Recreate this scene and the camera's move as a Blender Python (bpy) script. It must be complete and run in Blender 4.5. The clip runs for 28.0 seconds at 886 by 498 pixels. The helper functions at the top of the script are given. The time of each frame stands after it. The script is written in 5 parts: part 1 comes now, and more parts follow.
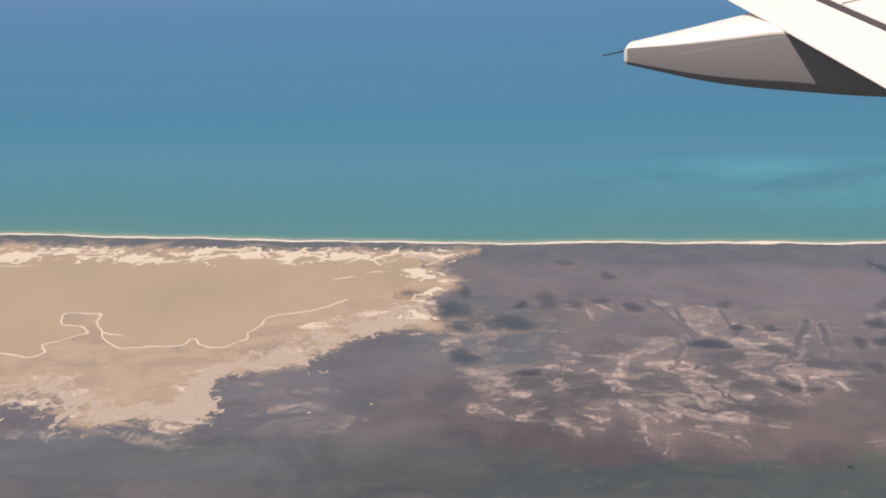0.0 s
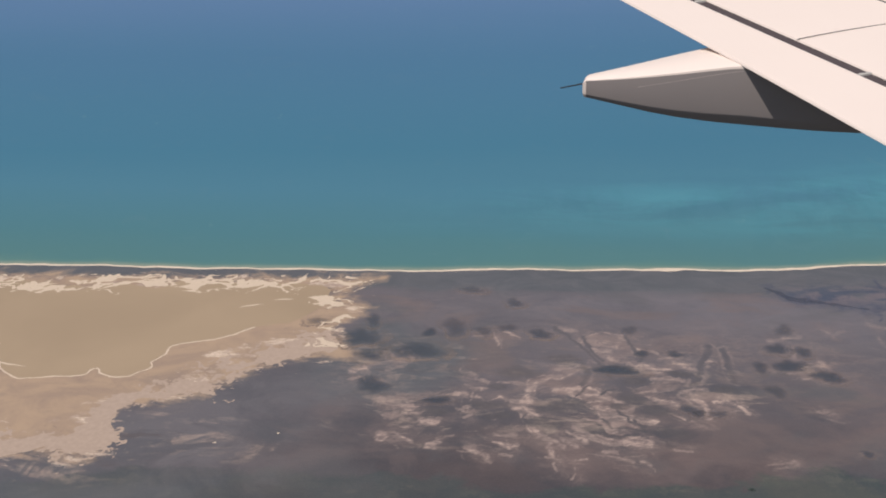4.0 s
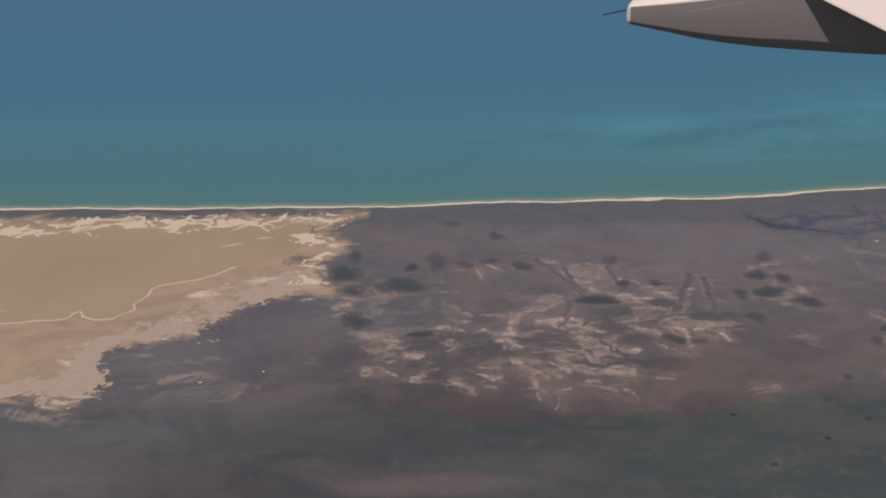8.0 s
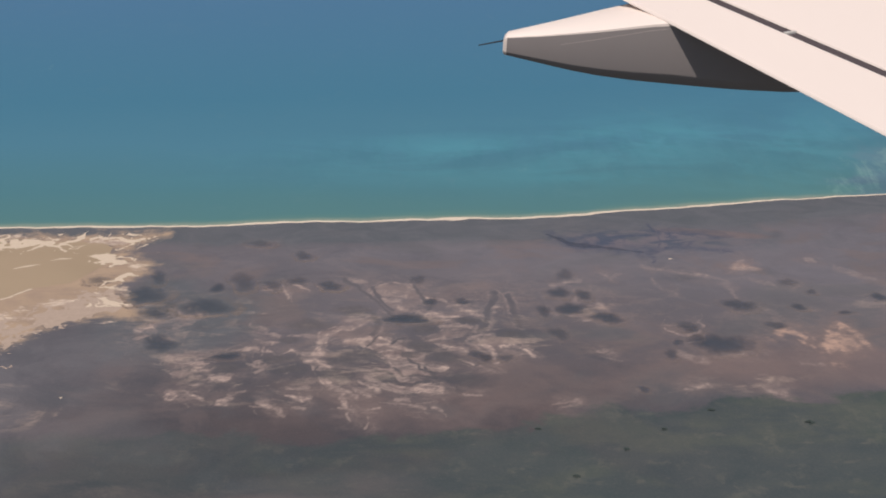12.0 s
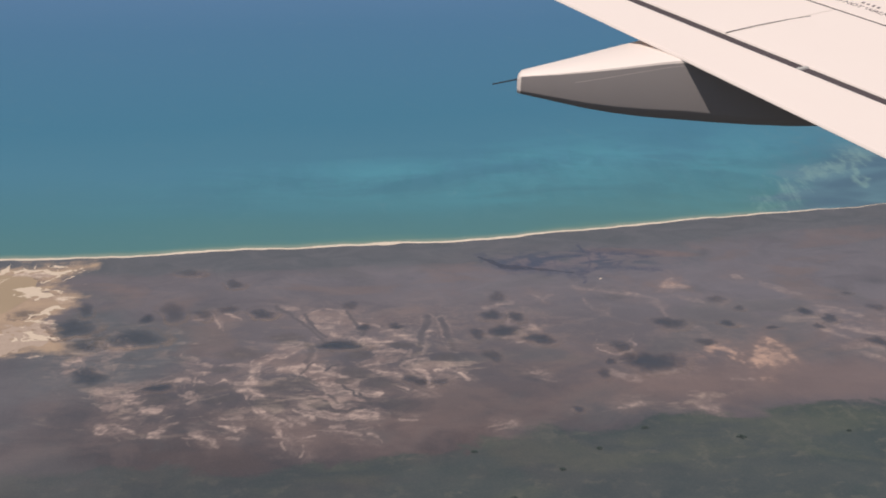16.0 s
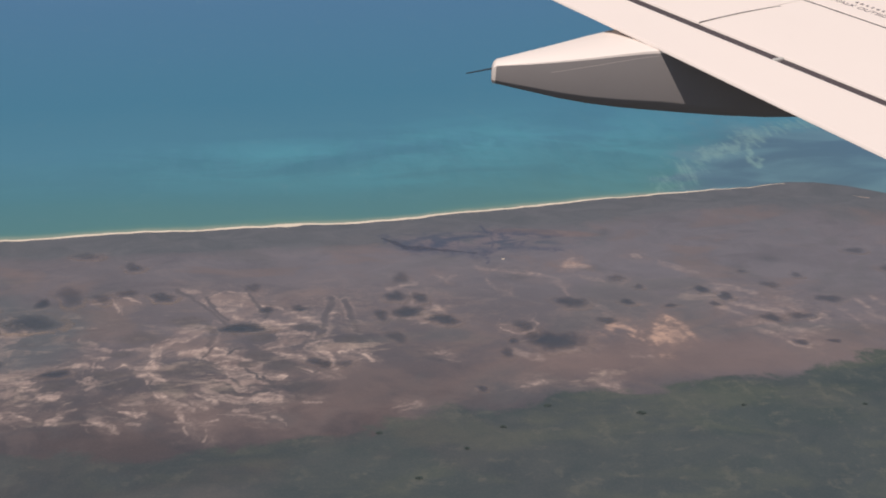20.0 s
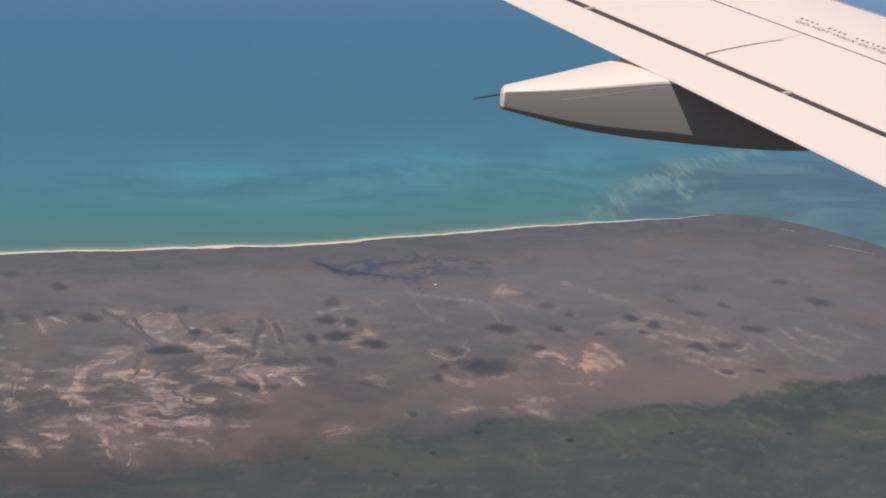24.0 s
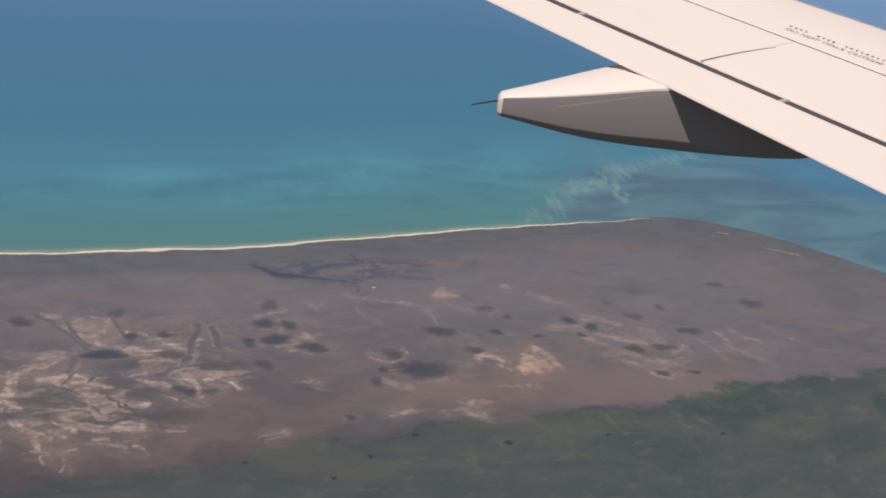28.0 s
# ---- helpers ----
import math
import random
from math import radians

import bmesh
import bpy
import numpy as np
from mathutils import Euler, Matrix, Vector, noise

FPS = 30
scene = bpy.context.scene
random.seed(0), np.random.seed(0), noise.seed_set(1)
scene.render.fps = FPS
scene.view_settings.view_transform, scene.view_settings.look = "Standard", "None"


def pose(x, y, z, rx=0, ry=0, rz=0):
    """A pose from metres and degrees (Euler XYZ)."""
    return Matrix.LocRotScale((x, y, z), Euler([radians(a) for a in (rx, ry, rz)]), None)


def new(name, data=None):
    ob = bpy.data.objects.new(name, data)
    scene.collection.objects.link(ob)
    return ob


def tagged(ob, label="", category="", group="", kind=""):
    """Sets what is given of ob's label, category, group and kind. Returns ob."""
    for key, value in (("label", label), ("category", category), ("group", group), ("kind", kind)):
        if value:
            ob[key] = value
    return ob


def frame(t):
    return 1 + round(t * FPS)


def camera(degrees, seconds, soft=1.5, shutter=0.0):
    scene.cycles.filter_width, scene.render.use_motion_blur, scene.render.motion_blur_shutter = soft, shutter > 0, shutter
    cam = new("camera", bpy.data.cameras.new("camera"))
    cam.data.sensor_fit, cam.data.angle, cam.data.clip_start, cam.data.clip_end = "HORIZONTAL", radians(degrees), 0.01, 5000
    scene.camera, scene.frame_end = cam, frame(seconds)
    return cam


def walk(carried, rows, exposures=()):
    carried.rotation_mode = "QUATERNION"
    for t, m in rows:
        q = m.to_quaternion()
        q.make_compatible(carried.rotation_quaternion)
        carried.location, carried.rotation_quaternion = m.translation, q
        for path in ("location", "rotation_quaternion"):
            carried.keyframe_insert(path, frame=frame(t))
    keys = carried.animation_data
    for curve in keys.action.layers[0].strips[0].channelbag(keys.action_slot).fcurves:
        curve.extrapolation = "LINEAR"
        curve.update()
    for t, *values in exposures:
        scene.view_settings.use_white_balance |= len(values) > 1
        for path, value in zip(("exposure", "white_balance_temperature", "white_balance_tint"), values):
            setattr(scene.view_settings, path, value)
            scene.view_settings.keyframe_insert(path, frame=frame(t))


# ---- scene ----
cam = camera(41.3, 28.0, soft=1.9)
EYE = 500.0          # height of the eye over the sea
ROWS = [
    (0.0, 2.468, 1.069, -0.519, 9.47, -27.51, 3.64),
    (0.5, 2.421, 1.094, -0.538, 8.46, -26.90, 3.40),
    (1.0, 2.375, 1.109, -0.550, 7.74, -26.47, 3.25),
    (1.5, 2.329, 1.107, -0.551, 7.42, -26.55, 2.88),
    (2.0, 2.286, 1.124, -0.548, 6.93, -26.69, 2.84),
    (2.5, 2.243, 1.141, -0.545, 6.48, -26.70, 2.63),
    (4.5, 2.099, 1.168, -0.519, 4.95, -25.85, 1.44),
    (5.0, 2.029, 1.223, -0.510, 4.17, -23.35, 1.59),
    (5.5, 1.986, 1.245, -0.502, 4.57, -21.95, 1.67),
    (6.0, 1.929, 1.223, -0.482, 5.31, -21.63, 2.66),
    (6.5, 1.890, 1.200, -0.474, 5.46, -22.36, 2.71),
    (7.0, 1.867, 1.204, -0.503, 5.10, -24.70, 2.77),
    (7.5, 1.820, 1.229, -0.549, 4.58, -27.31, 2.63),
    (8.0, 1.772, 1.394, -0.623, 3.97, -29.61, 2.39),
    (8.5, 1.721, 1.379, -0.620, 3.13, -29.72, 2.28),
    (9.0, 1.670, 1.363, -0.617, 2.27, -29.82, 1.89),
    (9.5, 1.619, 1.348, -0.615, 0.50, -28.60, 0.28),
    (10.0, 1.577, 1.439, -0.627, -1.94, -28.09, -0.72),
    (10.5, 1.535, 1.489, -0.626, -3.20, -28.23, -0.96),
    (11.0, 1.482, 1.495, -0.614, -3.76, -28.61, -1.41),
    (11.5, 1.430, 1.496, -0.615, -4.02, -28.71, -1.76),
    (13.5, 1.152, 1.575, -0.589, -5.42, -28.37, -1.95),
    (14.0, 1.084, 1.582, -0.564, -5.76, -27.40, -1.98),
    (14.5, 1.039, 1.624, -0.567, -6.48, -26.37, -2.21),
    (15.0, 0.990, 1.641, -0.575, -6.78, -26.99, -2.17),
    (15.5, 0.933, 1.650, -0.578, -7.33, -27.23, -2.21),
    (16.0, 0.883, 1.662, -0.579, -7.90, -27.38, -2.37),
    (16.5, 0.843, 1.708, -0.587, -8.50, -27.78, -2.89),
    (17.0, 0.798, 1.734, -0.589, -9.21, -28.33, -3.08),
    (17.5, 0.757, 1.771, -0.594, -9.64, -28.39, -3.33),
    (18.0, 0.698, 1.799, -0.596, -10.31, -28.30, -3.42),
    (18.5, 0.646, 1.789, -0.580, -10.65, -28.25, -3.76),
    (19.0, 0.610, 1.851, -0.592, -11.31, -28.04, -4.21),
    (19.5, 0.568, 1.894, -0.608, -11.90, -28.26, -4.36),
    (20.0, 0.519, 1.915, -0.618, -12.26, -28.05, -4.24),
    (20.5, 0.463, 1.911, -0.625, -12.80, -27.77, -4.18),
    (21.0, 0.422, 1.938, -0.641, -13.06, -27.46, -4.39),
    (21.5, 0.382, 1.985, -0.659, -13.38, -27.33, -4.61),
    (23.5, 0.191, 2.100, -0.695, -14.54, -26.98, -6.43),
    (24.0, 0.169, 2.149, -0.714, -14.72, -26.59, -6.71),
    (24.5, 0.126, 2.172, -0.724, -15.10, -26.40, -6.90),
    (25.0, 0.088, 2.203, -0.735, -15.55, -26.50, -7.17),
    (25.5, 0.042, 2.221, -0.741, -16.11, -26.72, -7.16),
    (26.0, 0.001, 2.248, -0.753, -16.26, -26.70, -7.70),
    (26.5, 0.000, 2.253, -0.746, -16.33, -26.55, -7.44),
    (27.0, -0.032, 2.287, -0.759, -16.64, -26.36, -7.56),
    (27.5, -0.060, 2.331, -0.777, -16.96, -26.34, -7.86),
    (28.0, -0.098, 2.355, -0.781, -17.45, -26.10, -8.03),
]
walk(cam, [(t, pose(x, y, EYE + z, 90 + pitch, roll, yaw)) for t, x, y, z, yaw, pitch, roll in ROWS],
     [(0, .38, 6600, 10), (.5, .2, 6600, 10), (1, .03, 6600, 10), (5, 0, 6600, 10.5), (6, -.24, 6700, 12.5), (7, -.28, 6700, 12.5), (8, -.32, 6700, 12.5),
      (9, -.09, 6600, 11), (10, -.03, 6600, 11), (11, -.03, 6600, 10.5), (14, 0, 6600, 10.5), (28, 0, 6600, 10.5)])

# ---- light ----
SUN_ELEV, SUN_AZ = 60.5, 236.0       # degrees; azimuth counted from +x towards +y
sun_dir = Vector((math.cos(radians(SUN_ELEV)) * math.cos(radians(SUN_AZ)),
                  math.cos(radians(SUN_ELEV)) * math.sin(radians(SUN_AZ)), math.sin(radians(SUN_ELEV))))
world = bpy.data.worlds.new("sky")
scene.world = world
world.use_nodes = True
wn = world.node_tree
sky = wn.nodes.new("ShaderNodeTexSky")
sky.sky_type = "NISHITA"
sky.sun_disc = False
sky.sun_elevation = radians(SUN_ELEV)
sky.sun_rotation = radians(90 - SUN_AZ)
wn.links.new(sky.outputs[0], wn.nodes["Background"].inputs[0])
wn.nodes["Background"].inputs[1].default_value = 0.058
sun = bpy.data.lights.new("sun", "SUN")
sun.energy, sun.angle, sun.color = 3.78, radians(0.6), (1.0, 0.935, 0.885)
sun_ob = new("sun", sun)
sun_ob.matrix_world = Matrix.Translation((0, 0, 900)) @ sun_dir.to_track_quat("Z", "Y").to_matrix().to_4x4()
scene.view_settings.exposure = 0.0

# ---- materials ----
LIGHT = (1.17, 1.12, 1.09)     # what a white level surface gives back under this sun and sky


def lin(c):
    c = c / 255.0
    return c / 12.92 if c <= 0.04045 else ((c + 0.055) / 1.055) ** 2.4


def hue(r, g, b, k=1.0):
    return (lin(r) / LIGHT[0] * k, lin(g) / LIGHT[1] * k, lin(b) / LIGHT[2] * k, 1.0)


class Nodes:
    """A short way to write node trees."""

    def __init__(self, name, rough=0.9, spec=0.15, metal=0.0):
        self.mat = bpy.data.materials.new(name)
        self.mat.use_nodes = True
        self.t = self.mat.node_tree
        self.b = self.t.nodes["Principled BSDF"]
        self.b.inputs["Roughness"].default_value = rough
        self.b.inputs["Specular IOR Level"].default_value = spec
        self.b.inputs["Metallic"].default_value = metal
        self.co = self.t.nodes.new("ShaderNodeTexCoord").outputs["Object"]

    def put(self, socket, v):
        if isinstance(v, bpy.types.NodeSocket):
            self.t.links.new(v, socket)
        else:
            socket.default_value = v

    def m(self, op, a, b=0.0, c=0.0, clamp=False):
        n = self.t.nodes.new("ShaderNodeMath")
        n.operation, n.use_clamp = op, clamp
        for s, v in zip(n.inputs, (a, b, c)):
            self.put(s, v)
        return n.outputs[0]

    def add(self, a, b):
        return self.m("ADD", a, b)

    def mul(self, a, b):
        return self.m("MULTIPLY", a, b)

    def warp(self, scale, turn=0.0, shift=(0, 0, 0)):
        n = self.t.nodes.new("ShaderNodeMapping")
        self.put(n.inputs["Vector"], self.co)
        n.inputs["Scale"].default_value = scale
        n.inputs["Rotation"].default_value = (0, 0, radians(turn))
        n.inputs["Location"].default_value = shift
        return n.outputs[0]

    def bent(self, vec, scale, amount):
        n = self.t.nodes.new("ShaderNodeTexNoise")
        self.put(n.inputs["Vector"], vec)
        n.inputs["Scale"].default_value, n.inputs["Detail"].default_value = scale, 3.0
        a = self.t.nodes.new("ShaderNodeVectorMath")
        a.operation = "MULTIPLY_ADD"
        self.put(a.inputs[0], n.outputs["Color"])
        a.inputs[1].default_value = (amount, amount, 0)
        self.put(a.inputs[2], vec)
        return a.outputs[0]

    def noise(self, scale, detail=6.0, rough=0.6, dist=0.0, vec=None):
        n = self.t.nodes.new("ShaderNodeTexNoise")
        self.put(n.inputs["Vector"], vec or self.co)
        n.inputs["Scale"].default_value = scale
        n.inputs["Detail"].default_value = detail
        n.inputs["Roughness"].default_value = rough
        n.inputs["Distortion"].default_value = dist
        return n.outputs[0]

    def cells(self, scale, vec=None, feature="DISTANCE_TO_EDGE"):
        n = self.t.nodes.new("ShaderNodeTexVoronoi")
        n.feature = feature
        self.put(n.inputs["Vector"], vec or self.co)
        n.inputs["Scale"].default_value = scale
        return n.outputs["Distance"]

    def step(self, v, lo, hi, a=0.0, b=1.0):
        n = self.t.nodes.new("ShaderNodeMapRange")
        n.interpolation_type = "SMOOTHSTEP"
        for k, x in enumerate((v, lo, hi, a, b)):
            self.put(n.inputs[k], x)
        return n.outputs[0]

    def attr(self, name):
        n = self.t.nodes.new("ShaderNodeAttribute")
        n.attribute_name = name
        return n.outputs["Fac"]

    def mix(self, f, a, b):
        n = self.t.nodes.new("ShaderNodeMix")
        n.data_type = "RGBA"
        self.put(n.inputs[0], f)
        self.put(n.inputs[6], a)
        self.put(n.inputs[7], b)
        return n.outputs[2]

    def ramp(self, v, stops):
        n = self.t.nodes.new("ShaderNodeValToRGB")
        self.put(n.inputs[0], v)
        e = n.color_ramp.elements
        while len(e) < len(stops):
            e.new(0.5)
        for s, (p, c) in zip(e, stops):
            s.position, s.color = p, c
        return n.outputs[0]

    def bump(self, h, strength, dist):
        n = self.t.nodes.new("ShaderNodeBump")
        n.inputs["Strength"].default_value = strength
        n.inputs["Distance"].default_value = dist
        self.put(n.inputs["Height"], h)
        self.put(self.b.inputs["Normal"], n.outputs[0])

    def done(self, color, alpha=None):
        self.put(self.b.inputs["Base Color"], color)
        if alpha is not None:
            self.put(self.b.inputs["Alpha"], alpha)
        return self.mat


def ground_material():
    n = Nodes("salt_marsh", 0.95, 0.05)
    big, mid, fine = n.noise(0.006, 4), n.noise(0.03, 6, 0.65), n.noise(0.14, 6, 0.7)
    tiny = n.noise(0.5, 4, 0.7)
    far = n.bent(n.warp((0.7, 1.35, 1), 10), 0.008, 60.0)
    streak = n.noise(0.02, 7, 0.62, 0.6, n.warp((0.5, 1.5, 1), 14))
    swirl = n.noise(0.03, 9, 0.62, 0.8, far)
    blot = n.noise(0.016, 8, 0.6, 0.8, n.bent(n.warp((0.75, 1.2, 1), -12), 0.01, 40.0))
    col = n.mix(n.step(big, 0.35, 0.65), hue(102, 97, 101), hue(114, 106, 109))
    col = n.mix(n.mul(n.step(blot, 0.5, 0.66), 0.6), col, hue(90, 88, 94))
    col = n.mix(n.mul(n.step(swirl, 0.5, 0.68), 0.45), col, hue(134, 118, 113))
    col = n.mix(n.mul(n.step(streak, 0.5, 0.68), 0.35), col, hue(90, 86, 92))
    col = n.mix(n.mul(n.step(fine, 0.5, 0.8), 0.22), col, hue(136, 121, 116))
    col = n.mix(n.mul(n.attr("low"), 0.85), col, n.mix(n.step(blot, 0.4, 0.62), hue(81, 73, 74), hue(71, 69, 73)))
    col = n.mix(n.mul(n.attr("ash"), n.add(0.45, n.mul(n.step(swirl, 0.4, 0.6), 0.3))), col, hue(117, 112, 117))
    # broad drifts of greyer silt and redder clay
    drift, clay = n.noise(0.009, 5, 0.55, 0.6, n.warp((0.8, 1.3, 1), 24)), n.noise(0.012, 5, 0.55, 0.6, n.warp((0.7, 1.4, 1), -8, (300, 90, 0)))
    col = n.mix(n.mul(n.step(drift, 0.5, 0.62), 0.4), col, hue(99, 98, 99))
    col = n.mix(n.mul(n.step(clay, 0.52, 0.64), 0.4), col, hue(124, 107, 103))
    # soft dark hollows
    spot = n.cells(0.018, n.bent(n.warp((0.8, 1.2, 1), 30), 0.03, 18.0), "F1")
    hollow = n.mul(n.step(spot, 0.30, 0.06), n.step(n.noise(0.011, 3), 0.48, 0.6))
    col = n.mix(n.mul(hollow, 0.55), col, hue(80, 83, 88))
    # grey strip of scrub behind the beach and other dark low ground
    dark = n.step(n.add(n.attr("dark"), n.mul(n.add(n.add(mid, n.mul(swirl, 0.8)), -0.9), 1.1)), 0.15, 0.85)
    col = n.mix(n.mul(dark, 0.85), col, n.mix(n.step(swirl, 0.3, 0.7), hue(91, 94, 98), hue(103, 103, 107)))
    red = n.step(n.add(n.attr("red"), n.mul(n.add(mid, -0.5), 0.8)), 0.3, 0.9)
    col = n.mix(n.mul(red, 0.6), col, hue(126, 107, 103))
    col = n.mix(n.mul(n.attr("grey"), 0.7), col, n.mix(n.step(blot, 0.42, 0.6), hue(112, 107, 110), hue(98, 95, 99)))
    # salt veins: pale strokes between braided hollows
    zone = n.attr("vein")
    v1 = n.noise(0.024, 10, 0.6, 0.3, n.bent(n.warp((0.6, 1.55, 1), 14), 0.009, 60.0))
    v2 = n.noise(0.038, 10, 0.6, 0.4, n.bent(n.warp((0.55, 1.5, 1), -20), 0.013, 44.0))
    v3 = n.noise(0.07, 8, 0.62, 0.4, n.bent(n.warp((0.5, 1.4, 1), 8), 0.02, 26.0))
    gap = n.step(n.m("ABSOLUTE", n.add(n.noise(0.016, 6, 0.55, 0.4, n.bent(n.warp((1.1, 0.6, 1), 25), 0.012, 40.0)), -0.5)), 0.008, 0.05)
    lift = n.mul(zone, 0.13)
    s1 = n.step(n.add(lift, v1), 0.60, 0.72)
    s2 = n.step(n.add(lift, v2), 0.60, 0.73)
    s3 = n.step(n.add(lift, v3), 0.64, 0.76)
    salt = n.m("MAXIMUM", s1, n.m("MAXIMUM", n.mul(s2, 0.85), n.mul(s3, 0.6)))
    salt = n.mul(n.mul(salt, n.add(0.25, n.mul(gap, 0.75))), n.step(zone, 0.08, 0.5))
    flat = n.mul(n.step(zone, 0.2, 0.7), n.step(n.add(v1, n.mul(v2, 0.5)), 0.70, 0.6))
    col = n.mix(n.mul(flat, 0.6), col, hue(92, 83, 83))
    col = n.mix(n.mul(salt, n.add(0.35, n.mul(n.step(fine, 0.3, 0.7), 0.35))), col, n.mix(n.step(mid, 0.3, 0.7), hue(164, 140, 128), hue(204, 179, 160)))
    col = n.mix(n.mul(n.attr("basin"), 0.6), col, n.mix(n.step(fine, 0.35, 0.65), hue(89, 84, 85), hue(99, 93, 93)))
    bed = n.mul(n.attr("bed"), n.add(0.55, n.mul(n.step(v3, 0.35, 0.65), 0.6)))
    col = n.mix(n.m("MULTIPLY", bed, 0.85, clamp=True), col, n.mix(n.step(mid, 0.35, 0.65), hue(124, 107, 105), hue(146, 126, 119)))
    line = n.m("MULTIPLY", n.attr("stroke"), n.add(0.7, n.mul(n.step(fine, 0.3, 0.7), 0.45)), clamp=True)
    col = n.mix(n.mul(line, 0.85), col, n.mix(n.step(n.noise(0.22, 6, 0.65, 0.4, n.warp((0.5, 1.1, 1), 12)), 0.35, 0.65), hue(168, 145, 136), hue(200, 174, 160)))
    warm = n.m("MULTIPLY", n.attr("sand"), n.add(0.6, n.mul(n.step(n.noise(0.16, 8, 0.65, 0.5, n.warp((0.8, 1.1, 1), 20)), 0.35, 0.65), 0.5)), clamp=True)
    col = n.mix(n.mul(warm, 0.8), col, n.mix(n.step(n.attr("sand"), 0.25, 0.75), hue(144, 119, 110), hue(200, 163, 143)))
    vi = n.mul(n.attr("violet"), n.step(n.add(n.mul(blot, 0.4), n.mul(v3, 0.6)), 0.37, 0.52))
    col = n.mix(n.mul(vi, 0.75), col, n.mix(n.step(n.noise(0.06, 9, 0.62, 0.5, n.bent(n.warp((0.55, 1.3, 1), 10), 0.03, 18.0)), 0.43, 0.57), hue(82, 87, 101), hue(116, 107, 112)))
    col = n.mix(n.m("MULTIPLY", n.attr("pool"), n.add(0.45, n.mul(n.step(fine, 0.35, 0.65), 0.5)), clamp=True), col, n.mix(n.step(mid, 0.4, 0.6), hue(72, 78, 95), hue(84, 88, 102)))
    # lagoon mud and its salt crust
    edge = n.add(n.mul(n.add(mid, -0.5), 70.0), n.mul(n.add(fine, -0.5), 34.0))
    mud = n.step(n.add(n.attr("mud"), n.add(n.mul(edge, 0.7), n.mul(n.add(swirl, -0.5), 70.0))), -16.0, 12.0)
    mudcol = n.mix(n.step(swirl, 0.35, 0.65), hue(164, 140, 122), hue(180, 153, 129))
    mudcol = n.mix(n.mul(n.step(fine, 0.56, 0.7), 0.3), mudcol, hue(146, 122, 110))
    mudcol = n.mix(n.mul(n.step(n.noise(0.11, 5, 0.6, 0.3, n.warp((0.5, 1.2, 1))), 0.64, 0.7), 0.5), mudcol, hue(128, 108, 104))
    mudcol = n.mix(n.mul(n.step(blot, 0.55, 0.68), 0.45), mudcol, hue(144, 126, 116))
    col = n.mix(mud, col, mudcol)
    crustn = n.noise(0.04, 10, 0.66, 0.4, n.bent(n.warp((0.62, 1.4, 1), 16), 0.014, 46.0))
    crustv = n.add(n.attr("crust"), n.add(n.mul(n.add(crustn, -0.5), 4.4), n.mul(n.add(fine, -0.5), 1.6)))
    crust = n.mul(n.step(crustv, 0.55, 1.0), n.step(n.attr("crust"), 0.02, 0.2))
    crustc = n.mix(n.step(crustn, 0.44, 0.64), hue(166, 143, 130), hue(226, 202, 180))
    col = n.mix(n.mul(crust, 0.9), col, n.mix(n.step(fine, 0.42, 0.7), crustc, hue(180, 155, 140)))
    # green plain, with worn lighter fields
    g = n.step(n.add(n.attr("green"), n.add(n.mul(edge, 0.5), n.mul(n.add(swirl, -0.5), 60.0))), -7.0, 7.0)
    gcol = n.mix(n.step(blot, 0.35, 0.65), hue(79, 85, 84), hue(70, 78, 79))
    field = n.noise(0.012, 7, 0.62, 0.5, n.warp((0.6, 1.5, 1), 20))
    gcol = n.mix(n.mul(n.step(field, 0.46, 0.62), 0.6), gcol, hue(92, 95, 85))
    gcol = n.mix(n.mul(n.step(fine, 0.45, 0.75), 0.2), gcol, hue(72, 80, 79))
    gcol = n.mix(n.mul(n.mul(n.step(n.noise(0.09, 6, 0.6, 0.4, n.warp((0.45, 1.3, 1), 8)), 0.56, 0.68), n.step(swirl, 0.46, 0.6)), 0.4), gcol, hue(112, 108, 98))
    clump, patch = n.noise(0.07, 7, 0.68, 0.3), n.noise(0.03, 6, 0.6, 0.6)
    gcol = n.mix(n.mul(n.step(clump, 0.45, 0.7), 0.35), gcol, hue(68, 78, 79))
    gcol = n.mix(n.mul(n.mul(n.step(clump, 0.5, 0.38), n.step(patch, 0.45, 0.62)), 0.5), gcol, hue(104, 103, 94))
    gcol = n.mix(n.mul(n.step(tiny, 0.5, 0.8), 0.15), gcol, hue(92, 94, 88))
    col = n.mix(n.mul(g, n.attr("lush")), col, gcol)
    col = n.mix(n.mul(n.step(tiny, 0.4, 0.8), 0.06), col, hue(150, 138, 130))
    n.bump(n.add(mid, n.mul(fine, 0.5)), 0.25, 3.0)
    return n.done(col)


